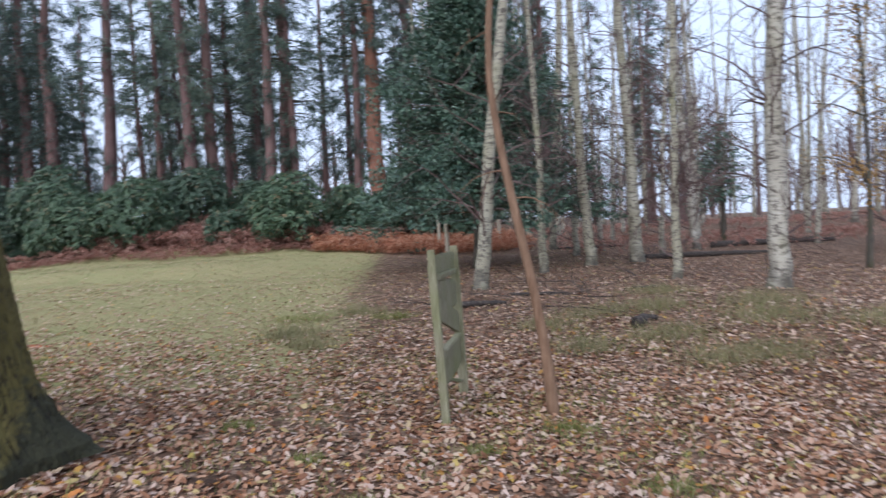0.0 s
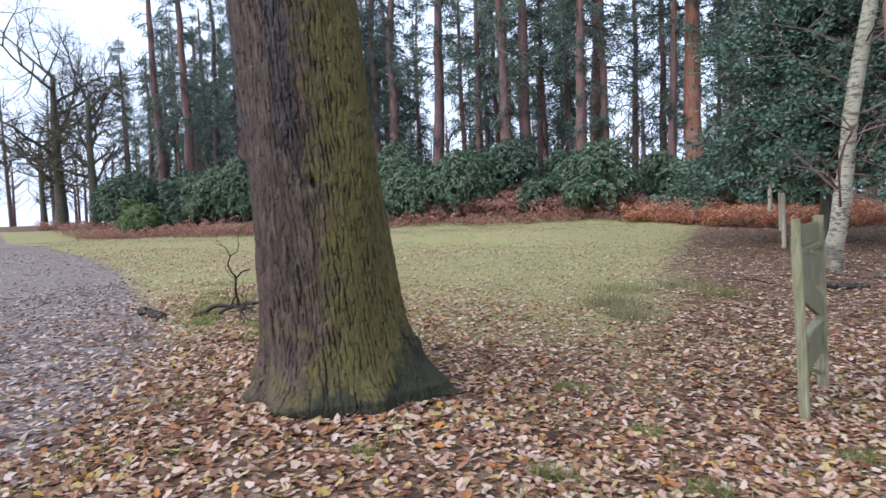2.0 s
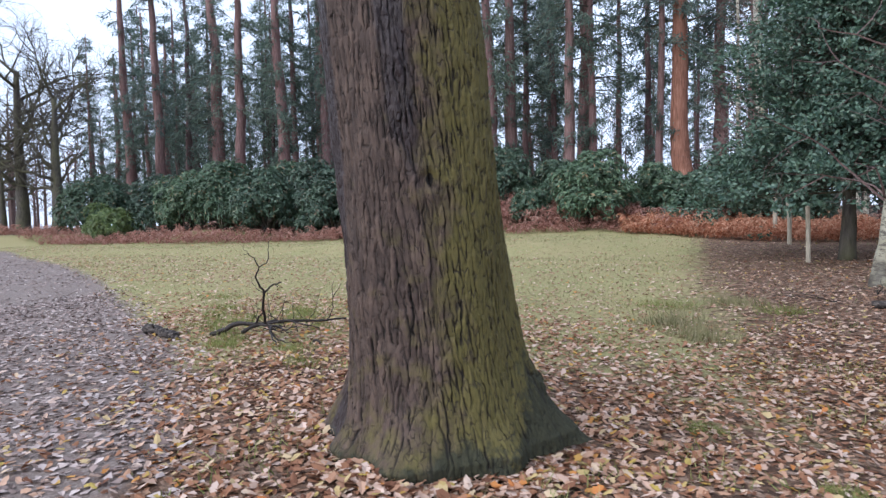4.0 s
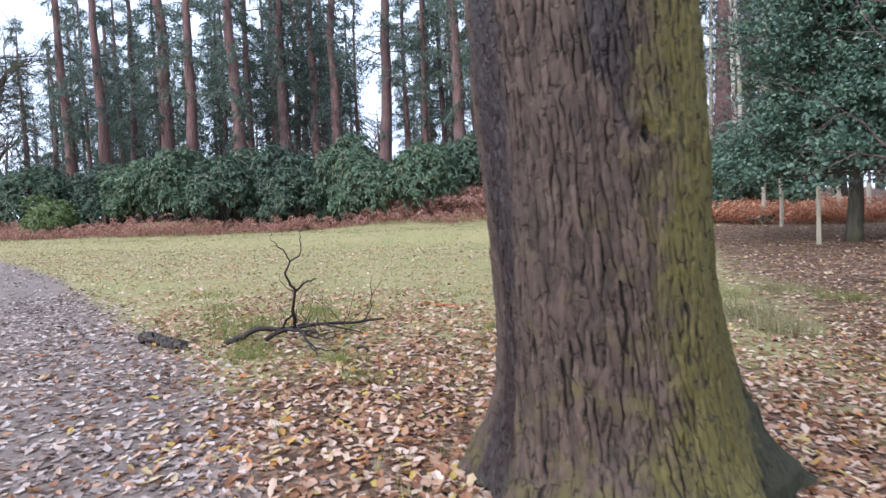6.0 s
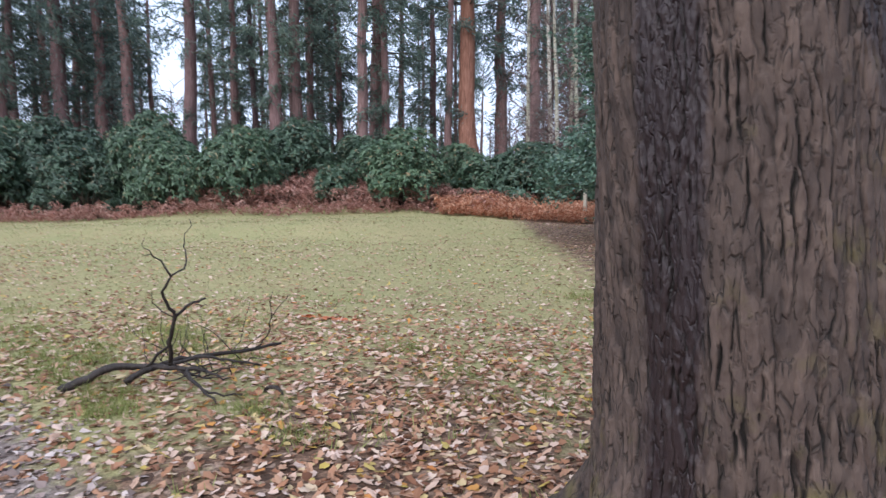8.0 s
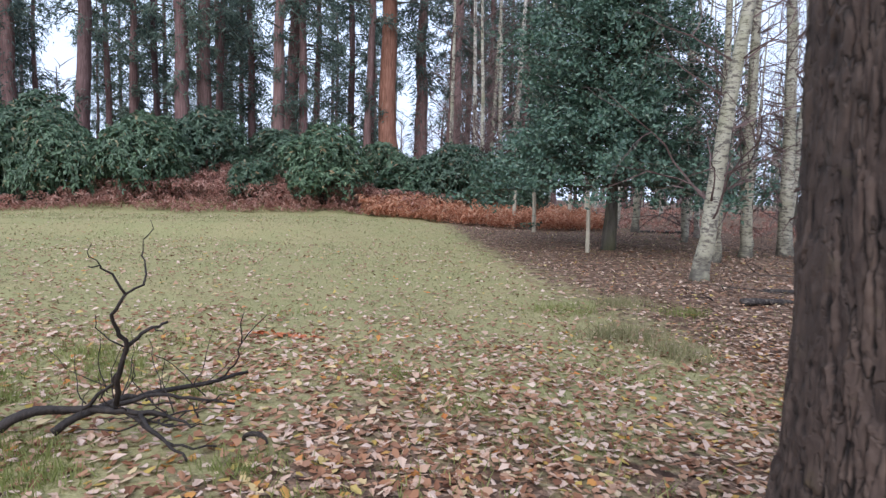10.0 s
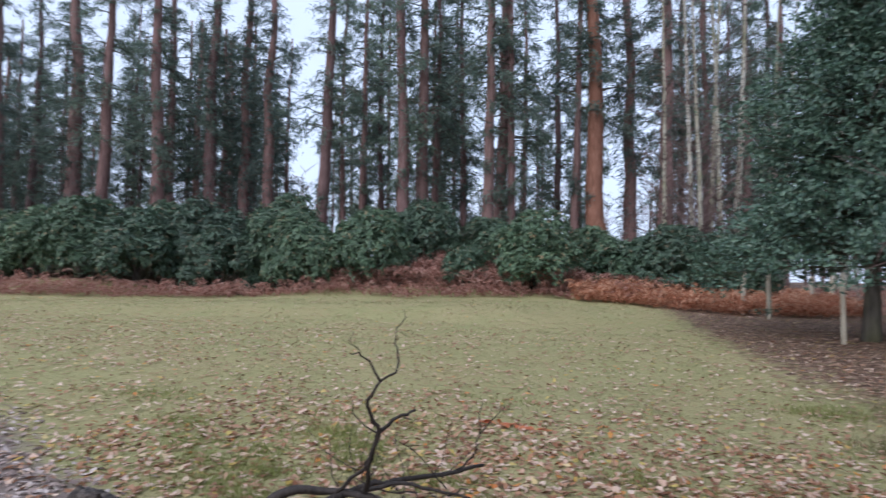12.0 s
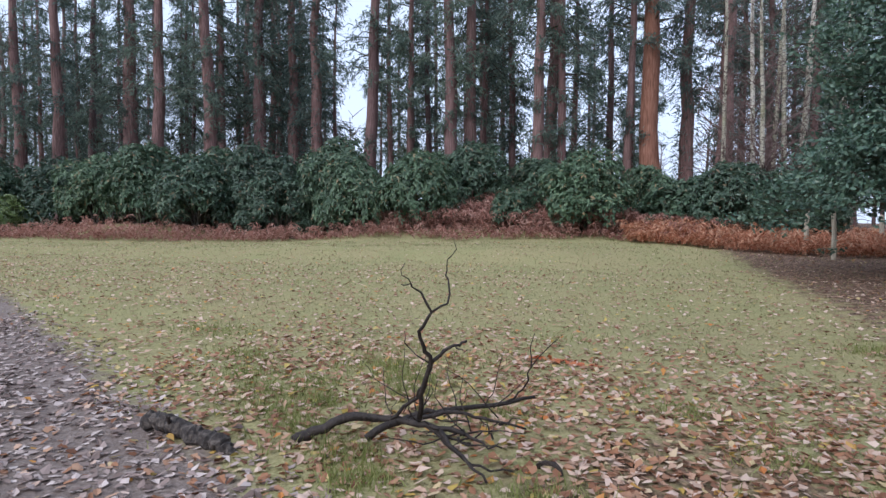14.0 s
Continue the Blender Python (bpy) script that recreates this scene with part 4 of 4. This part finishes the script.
# ---- fallen wood ----
def make_fallen_branch():
    limb = thing("fallen_branch", (-6.45, 5.96, 0.0), "fallen dead branch with wet black forked twigs", "branch")
    o = np.array([-6.4, 5.9, 0.0])

    def piece(name, pts, r0, r1, n=14):
        c = curve_through(np.array(pts) - o, n)
        c[1:-1] += rng.normal(size=(n - 2, 3)) * 0.006
        part(name, tube(c, np.linspace(r0, r1, n), 8, 0.1), M["dead"], limb, smooth=True)

    piece("main_limb", [(-7.08, 5.68, -0.05), (-7.0, 5.75, -0.01), (-6.85, 5.8, 0.07), (-6.66, 5.85, 0.09), (-6.45, 5.85, 0.1), (-6.27, 5.8, 0.1), (-6.04, 5.75, 0.1)], 0.036, 0.013, 18)
    piece("side_limb", [(-6.64, 5.75, 0.0), (-6.52, 5.85, 0.08), (-6.35, 6.0, 0.11), (-6.24, 6.15, 0.1), (-6.03, 6.45, 0.07), (-5.86, 6.7, 0.07)], 0.025, 0.011)
    piece("upright", [(-6.34, 5.82, 0.12), (-6.29, 5.75, 0.33), (-6.22, 5.7, 0.48), (-6.25, 5.66, 0.58), (-6.25, 5.62, 0.69), (-6.18, 5.6, 0.78)], 0.016, 0.008)
    piece("fork", [(-6.18, 5.6, 0.78), (-6.23, 5.58, 0.87), (-6.27, 5.55, 0.92), (-6.31, 5.5, 0.93)], 0.007, 0.0025, 9)
    piece("fork", [(-6.18, 5.6, 0.78), (-6.11, 5.65, 0.84), (-6.11, 5.68, 0.94), (-6.14, 5.7, 0.98), (-6.13, 5.7, 1.05)], 0.007, 0.0025, 10)
    piece("stub", [(-6.24, 5.71, 0.46), (-6.17, 5.72, 0.55), (-6.1, 5.75, 0.58), (-6.05, 5.8, 0.6)], 0.012, 0.007, 9)
    piece("prop", [(-6.54, 5.85, 0.09), (-6.35, 5.8, 0.26), (-6.24, 5.71, 0.43)], 0.012, 0.009, 9)
    piece("twig", [(-6.0, 6.5, 0.08), (-5.87, 6.45, 0.19), (-5.82, 6.4, 0.35), (-5.65, 6.35, 0.54)], 0.007, 0.0025, 10)
    piece("twig", [(-5.82, 6.4, 0.35), (-5.83, 6.4, 0.46), (-5.8, 6.4, 0.56)], 0.005, 0.002, 6)
    piece("twig", [(-6.18, 5.75, 0.1), (-6.04, 5.6, 0.07), (-5.92, 5.5, 0.03), (-5.83, 5.45, -0.02)], 0.013, 0.006, 9)
    piece("twig", [(-6.04, 5.75, 0.1), (-5.92, 5.7, 0.08), (-5.82, 5.7, 0.07)], 0.01, 0.004, 7)
    piece("low_limb", [(-6.45, 5.9, 0.08), (-6.2, 6.0, 0.13), (-6.0, 6.02, 0.1), (-5.78, 6.1, 0.05)], 0.015, 0.006, 12)
    piece("low_limb", [(-6.3, 5.82, 0.1), (-6.1, 5.68, 0.05), (-5.95, 5.62, -0.01), (-5.75, 5.66, -0.03)], 0.013, 0.005, 12)
    piece("twig", [(-6.22, 5.7, 0.48), (-6.33, 5.68, 0.56), (-6.36, 5.66, 0.66)], 0.005, 0.002, 7)
    piece("twig", [(-6.27, 5.55, 0.92), (-6.31, 5.52, 0.99), (-6.29, 5.5, 1.04)], 0.003, 0.0015, 6)
    piece("twig", [(-6.13, 5.7, 1.05), (-6.09, 5.72, 1.1), (-6.1, 5.72, 1.15)], 0.003, 0.0015, 6)
    piece("twig", [(-6.1, 5.75, 0.58), (-6.04, 5.72, 0.56), (-6.0, 5.72, 0.57)], 0.004, 0.002, 6)
    for k in range(14):
        b = np.array([rng.uniform(-6.4, -5.85), rng.uniform(5.6, 6.1), rng.uniform(0.03, 0.1)])
        e = b + np.array([rng.normal() * 0.22, rng.normal() * 0.16, rng.uniform(-0.02, 0.1)])
        e[2] = max(e[2], 0.0)
        piece("twig", [b, (b + e) / 2 + rng.normal(size=3) * 0.025, e], 0.006, 0.002, 8)
    for k in range(16):
        b = np.array([rng.uniform(-6.7, -5.9), rng.uniform(5.75, 6.3), 0.1])
        e = b + np.array([rng.normal() * 0.12, rng.normal() * 0.12, rng.uniform(0.1, 0.4)])
        piece("twig", [b, (b + e) / 2 + rng.normal(size=3) * 0.03, e], 0.004, 0.0015, 7)


def make_logs():
    log = thing("log", (-7.75, 5.56, z_at(-7.75, 5.56)), "short bark-covered log lying in leaves", "log")
    c = curve_through([(-0.39, 0.08, 0.06), (-0.2, 0.05, 0.07), (0.05, 0.0, 0.045), (0.25, -0.05, 0.04), (0.4, -0.09, 0.0)], 30)
    c[1:-1] += rng.normal(size=(28, 3)) * 0.004
    part("bark", tube(c, np.concatenate([[0.052], 0.05 + 0.007 * rng.normal(size=23), np.linspace(0.046, 0.03, 6)]), 14, 0.16), M["log"], log, "flaking dark bark, pale on top")
    part("snapped_end", tube([c[0], c[0] - (c[1] - c[0]) * 0.5, c[0] - (c[1] - c[0]) * 1.3], [0.044, 0.036, 0.012], 9, 0.25), M["dead"], log)
    part("branch_stub", tube([c[9], c[9] + np.array([0.02, -0.05, 0.05]), c[9] + np.array([0.035, -0.07, 0.085])], [0.02, 0.014, 0.009], 7, 0.15), M["dead"], log)
    r7 = np.random.default_rng(9)
    for x, y, ln, r, a in [(0.3, 11.1, 0.8, 0.06, 5), (1.3, 12.0, 1.0, 0.04, -10), (3.5, 12.5, 1.2, 0.03, 20), (6.5, 18, 3.5, 0.09, -4), (9.5, 21, 4.0, 0.12, 6), (4.2, 24, 2.6, 0.07, 12), (2.6, 9.3, 0.5, 0.09, 40), (2.3, 3.6, 0.7, 0.06, -15)]:
        t = thing("fallen_log", (x, y, z_at(x, y) + r * 0.5), "old fallen branch on the woodland floor", "log", "dead wood among the birches")
        t.rotation_euler = (0, 0, radians(a))
        part("bark", tube(curve_through([(-ln / 2, 0, 0), (-ln / 5, r7.normal() * 0.05, r * 0.3), (ln / 5, r7.normal() * 0.05, r * 0.2), (ln / 2, 0, 0)], 12), np.linspace(r, r * 0.6, 12), 9, 0.12), M["log"], t, smooth=True)
    curl = thing("bark_curl", (-5.64, 5.84, z_at(-5.64, 5.84)), "curled dark strip of fallen bark", "bark")
    part("strip", tube([(0.07 * math.cos(t), 0.02 * t, 0.05 * math.sin(t) - 0.005) for t in np.linspace(0, 3.2, 9)], 0.014, 6, 0.2), M["dead"], curl)


def make_brushwood():
    """Dead bare boughs lying flat among the birches."""
    r8 = np.random.default_rng(17)
    for x, y, ln in [(1.1, 10.6, 1.1), (1.7, 11.4, 1.4), (2.6, 11.0, 1.0), (0.8, 11.5, 0.9), (3.6, 14.2, 1.6), (5.2, 15.5, 1.5), (2.2, 13.2, 1.2), (6.8, 14.0, 1.3), (-0.5, 11.2, 0.7)]:
        t = thing("fallen_bough", (x, y, z_at(x, y) + 0.02), "bare dead bough lying in the leaf litter", "branch", "dead wood among the birches")
        a = r8.uniform(0, 2 * np.pi)
        v, f = branching(np.zeros(3), np.array([math.cos(a), math.sin(a), 0.12]), ln, 0.024, 2, 5, -0.1, 0.6, 3)
        v[:, 2] = 0.03 + np.abs(v[:, 2]) * 0.35
        part("bough", (v, f), M["log"], t, smooth=True)


# ---- ground cover ----
def make_bracken():
    """Collapsed dead fronds; brown along the bank, orange at the corner."""
    def fronds(xy, z0, height):
        at, along, ln, wd = [], [], [], []
        for (x, y), z, h in zip(xy, z0, height):
            t = rng.uniform(0, 2 * np.pi)
            d = np.array([math.cos(t), math.sin(t), 0])
            L = h * rng.uniform(0.9, 1.4)
            s = np.linspace(0.15, 1, 9)
            spine = np.array([x, y, z]) + np.outer(s * L * 0.75, d) + np.outer(h * np.sin(s * 2.4), [0, 0, 1])
            side = np.array([-d[1], d[0], 0])
            for sg in (1, -1):
                at.append(spine)
                along.append(side * sg + d * 0.4 + rng.normal(size=(9, 3)) * 0.3 - np.array([0, 0, 0.35]))
                ln.append(L * 0.36 * np.sin(np.linspace(0.9, 3.0, 9)).clip(0.12))
                wd.append(np.full(9, 0.05))
        return blades(np.concatenate(at), np.concatenate(along), np.concatenate(ln), np.concatenate(wd), bend=0.2, face=np.tile([0.0, 0.0, 1.0], (sum(len(a) for a in at), 1)))

    n = 3000
    x = rng.uniform(-46, -3.0, n)
    front = np.interp(x, [-46, -30, -20, -12, -3], [22.6, 22.8, 24.2, 25.0, 25.0])
    y = front + 0.35 * np.sin(x * 1.1) * np.sin(x * 0.37) + 0.25 * np.sin(x * 3.1) + rng.uniform(0, 1, n) ** 1.3 * 3.4
    clump = 0.55 + 0.45 * np.sin(x * 1.7) * np.sin(x * 0.63 + 2)
    ob = new("brown_bracken", mesh_of("brown_bracken", *fronds(np.stack([x, y], 1), land(x, y), 0.1 + 0.24 * clump + 0.5 * rng.uniform(0, 1, n) ** 5), M["bracken_brown"]))
    tagged(ob, "band of collapsed reddish-brown dead bracken", "bracken", kind="stuff")
    n = 1300
    x, y = rng.uniform(-17, -3, n), rng.uniform(26.5, 31, n)
    ob = new("bank_bracken", mesh_of("bank_bracken", *fronds(np.stack([x, y], 1), land(x, y), np.full(n, 0.8)), M["bracken_brown"]))
    tagged(ob, "brown bracken climbing the bank between shrubs", "bracken", kind="stuff")
    n = 1900
    x = -6.5 + 8.5 * rng.uniform(0, 1, n) ** 1.2
    y = rng.uniform(0, 1, n) ** 1.2 * 5.0 + np.interp(x, [-6.5, -3, 0, 4], [24.8, 23.2, 22.9, 23.6])
    ob = new("orange_bracken", mesh_of("orange_bracken", *fronds(np.stack([x, y], 1), land(x, y), 0.14 + 0.2 * np.sin(x * 2.3 + y) ** 2 + 0.5 * rng.uniform(0, 1, n) ** 3), M["bracken_orange"]))
    tagged(ob, "patch of bright orange dead bracken", "bracken", kind="stuff")
    n = 1200
    x, y = rng.uniform(3, 26, n), rng.uniform(19, 42, n)
    ob = new("woodland_bracken", mesh_of("woodland_bracken", *fronds(np.stack([x, y], 1), land(x, y), rng.uniform(0.15, 0.45, n)), M["bracken_brown"]))
    tagged(ob, "low dead bracken under the birches", "bracken", kind="stuff")


OUTLINE = np.array([(0, 0), (0.24, 0.3), (0.22, 0.52), (0.33, 0.72), (0, 1.0), (-0.33, 0.72), (-0.22, 0.52), (-0.24, 0.3)])


def scatter_leaves(name, label, x, y, size, material, lift=0.004, flat=1.0, far=False):
    """Lobed leaves, cupped and tilted, lying on the ground."""
    n = len(x)
    rim = OUTLINE[[0, 3, 4, 5]] if far else OUTLINE
    k = len(rim)
    base = np.concatenate([rim, [(0, 0.45)]]) - np.array([0, 0.5])
    cup = flat * rng.uniform(-0.5, 0.8, n)[:, None]
    bx, by = base[None, :, 0] * size[:, None], base[None, :, 1] * size[:, None]
    bz = cup * (np.abs(base[None, :, 0]) * 0.9 + np.abs(base[None, :, 1]) ** 2 * 0.5) * size[:, None]
    t = rng.uniform(0, 2 * np.pi, n)[:, None]
    tx, ty = rng.normal(size=(n, 1)) * 0.26 * flat, rng.normal(size=(n, 1)) * 0.26 * flat
    X, Y = bx * np.cos(t) - by * np.sin(t), bx * np.sin(t) + by * np.cos(t)
    Z = bz + X * tx + Y * ty
    Z = Z - Z.min(1, keepdims=True)
    g = land(x, y) - 0.04 * path_mask(x, y)
    V = np.stack([x[:, None] + X, y[:, None] + Y, g[:, None] + lift + Z], -1).reshape(-1, 3)
    tri = np.array([(i, (i + 1) % k, k) for i in range(k)])
    F = (np.arange(n)[:, None, None] * (k + 1) + tri[None]).reshape(-1, 3)
    ob = new(name, mesh_of(name, V, F, material))
    tagged(ob, label, "leaves", kind="stuff")


def make_leaves():
    def field(n, x0, x1, y0, y1, keep):
        x, y = rng.uniform(x0, x1, n), rng.uniform(y0, y1, n)
        k = rng.uniform(0, 1, n) < keep(x, y)
        return x[k], y[k]

    off_oak = lambda x, y: np.hypot(x + 3.107, y - 4.073) > 0.62
    patch = lambda x, y: 0.75 + 0.25 * np.sin(x * 2.7 + np.sin(y * 1.9) * 2) * np.sin(y * 3.1)
    x, y = field(125000, -9.5, 5.5, 0.8, 10.5, lambda x, y: off_oak(x, y) * patch(x, y) * (0.42 * (1 - litter_mask(x, y)) + litter_mask(x, y)) * (1 - 0.5 * np.clip((x - 1.0) / 2, 0, 1) * np.clip((y - 5.5) / 2, 0, 1)) * (1 - 0.75 * path_mask(x, y)) * np.clip(1.35 - y / 13, 0.3, 1) * np.clip((10.5 - y) / 3, 0, 1))
    close = y < 5.6
    scatter_leaves("fallen_leaves", "thick litter of brown and tan fallen oak leaves", x[close], y[close], rng.uniform(0.04, 0.076, close.sum()), M["leaf"])
    x, y = x[~close], y[~close]
    scatter_leaves("thinning_leaves", "brown and tan oak leaves thinning into grass", x, y, rng.uniform(0.045, 0.08, len(x)), M["leaf"], far=True)
    x, y = field(190000, -40, 9, 5.5, 24, lambda x, y: patch(x, y) * (0.6 + 0.4 * litter_mask(x, y)) * np.clip(1.65 - y / 13, 0.12, 1) * (1 - path_mask(x, y)))
    scatter_leaves("lawn_leaves", "scattered tan leaves across the lawn", x, y, rng.uniform(0.045, 0.085, len(x)), M["leaf_lawn"], 0.02, 0.8, True)
    for name, label, n, box in (("path_leaves", "trodden pale leaves on the muddy path", 52000, (-13, -1, -1.5, 8.5)), ("far_path_leaves", "thin pale litter along the far path", 26000, (-34, -12, 4, 17))):
        x, y = field(n, *box, lambda x, y: np.clip(path_mask(x, y) * 1.5, 0, 1) * patch(x, y))
        scatter_leaves(name, label, x, y, rng.uniform(0.04, 0.08, len(x)), M["leaf_path"], 0.004, 0.8, True)
    k = 40
    scatter_leaves("orange_leaf_patch", "small patch of bright orange leaves", -6.06 + rng.normal(size=k) * 0.16, 8.56 + rng.normal(size=k) * 0.05, rng.uniform(0.06, 0.09, k), M["leaf_orange"], 0.02)
    a = rng.uniform(-2.9, 0.4, 900)
    r = rng.uniform(0.6, 1.0, 900)
    scatter_leaves("leaves_round_oak", "drift of brown leaves heaped round the oak", -3.107 + np.cos(a) * r, 4.073 + np.sin(a) * r, rng.uniform(0.055, 0.09, 900), M["leaf"], 0.02)


def make_grass():
    n = 120000
    x = 4 - 44 * rng.uniform(0, 1, n) ** 1.35
    y = 1 + 25 * rng.uniform(0, 1, n) ** 1.3
    keep = rng.uniform(0, 1, n) < (1 - path_mask(x, y)) * (0.2 + 0.8 * (1 - litter_mask(x, y))) * (np.hypot(x + 3.107, y - 4.073) > 0.7)
    x, y = x[keep], y[keep]
    n = len(x)
    at = np.stack([x, y, land(x, y) - 0.005], 1)
    tall = 0.028 + 0.03 * rng.uniform(0, 1, n) ** 2
    way = rng.normal(size=(n, 3)) * 0.45 + np.array([0, 0, 1])
    ob = new("lawn_grass", mesh_of("lawn_grass", *blades(at, way, tall, 0.008 + 0.0006 * y, "blade", 0.2), M["grass"]))
    tagged(ob, "short pale green lawn grass", "grass", kind="stuff")
    k = 26000
    x, y = rng.uniform(-8, 4.5, k), rng.uniform(1.2, 10, k)
    sprout = lattice(x * 1.3, y * 1.3, 0, 41) + 0.5 * lattice(x * 4, y * 4, 0, 42)
    keep = (sprout > 0.28) & (path_mask(x, y) < 0.2) & (np.hypot(x + 3.107, y - 4.073) > 0.75)
    x, y = x[keep], y[keep]
    way = rng.normal(size=(len(x), 3)) * 0.55 + np.array([0, 0, 1])
    ob = new("litter_grass", mesh_of("litter_grass", *blades(np.stack([x, y, land(x, y)], 1), way, rng.uniform(0.05, 0.12, len(x)), 0.009, "blade", 0.35), M["fresh_grass"]))
    tagged(ob, "sparse green grass growing up through fallen leaves", "grass", kind="stuff")
    tufts = [(-2.45, 9.2, 0.42, 0.3), (-2.05, 8.6, 0.3, 0.24), (-2.8, 10.6, 0.45, 0.17), (-1.9, 11.0, 0.4, 0.2), (-1.2, 10.5, 0.3, 0.16), (-6.9, 6.9, 0.25, 0.13), (-7.9, 6.6, 0.35, 0.1), (-7.4, 7.6, 0.3, 0.13), (-8.4, 7.0, 0.3, 0.1),
             (-6.5, 5.4, 0.22, 0.12), (-7.2, 5.95, 0.2, 0.12), (-1.2, 3.6, 0.15, 0.09), (-0.9, 4.6, 0.12, 0.08), (0.3, 4.9, 0.14, 0.1), (-2.2, 3.2, 0.12, 0.08), (3.0, 7.5, 0.6, 0.22), (4.2, 9.0, 0.7, 0.25), (2.0, 10.0, 0.5, 0.2), (1.5, 4.2, 0.2, 0.1), (-10.0, 8.5, 0.5, 0.1), (-7.6, 6.2, 0.25, 0.1), (-8.9, 7.6, 0.3, 0.1), (-5.2, 5.1, 0.2, 0.09), (-1.7, 5.3, 0.16, 0.09), (-0.4, 3.9, 0.14, 0.09), (1.0, 5.4, 0.2, 0.12), (-4.4, 6.6, 0.2, 0.08), (-7.35, 6.5, 0.22, 0.12), (-7.05, 7.25, 0.25, 0.12), (-7.75, 7.0, 0.2, 0.1), (-6.75, 5.7, 0.2, 0.12), (-5.6, 5.5, 0.22, 0.12), (-6.2, 6.6, 0.3, 0.11), (-4.9, 7.3, 0.3, 0.09), (1.6, 8.2, 0.4, 0.22), (2.7, 8.6, 0.5, 0.24), (3.6, 7.6, 0.5, 0.2), (4.6, 10.2, 0.6, 0.26), (2.9, 10.2, 0.5, 0.22), (5.4, 8.4, 0.6, 0.24), (3.4, 11.6, 0.5, 0.22), (1.2, 9.4, 0.4, 0.2)]
    for x, y, r, h in tufts:
        k = int(600 * r + 150)
        px, py = x + rng.normal(size=k) * r * 0.6, y + rng.normal(size=k) * r * 0.4
        at = np.stack([px, py, land(px, py) - 0.01], 1)
        way = rng.normal(size=(k, 3)) * 0.4 + np.array([0, 0, 1])
        dry = h > 0.18
        t = new("grass_tuft", mesh_of("grass_tuft", *blades(at, way, h * rng.uniform(0.5, 1.1, k), 0.008 if h < 0.18 else 0.011, "blade", 0.3), M["dry_grass" if dry else "fresh_grass"]))
        tagged(t, "dry olive tussock of long grass" if dry else "small fresh green grass tuft", "grass", "grass tufts", "stuff")


make_ground()
make_oak()
make_conifers()
make_shrubs()
make_holly((0.15, 18.0, z_at(0.15, 18.0)), "broad conical holly with a bare dark stem", 9.0, 7.3, 66000, 1.3)
make_holly((9.6, 25.5, z_at(9.6, 25.5)), "small dark holly among the birches", 4.2, 2.6, 4500, 1.4)
make_birches()
make_bare_trees()
make_far_woods()
make_fence()
make_stakes()
make_sapling()
make_young_beech()
make_fallen_branch()
make_logs()
make_brushwood()
make_bracken()
make_leaves()
make_grass()
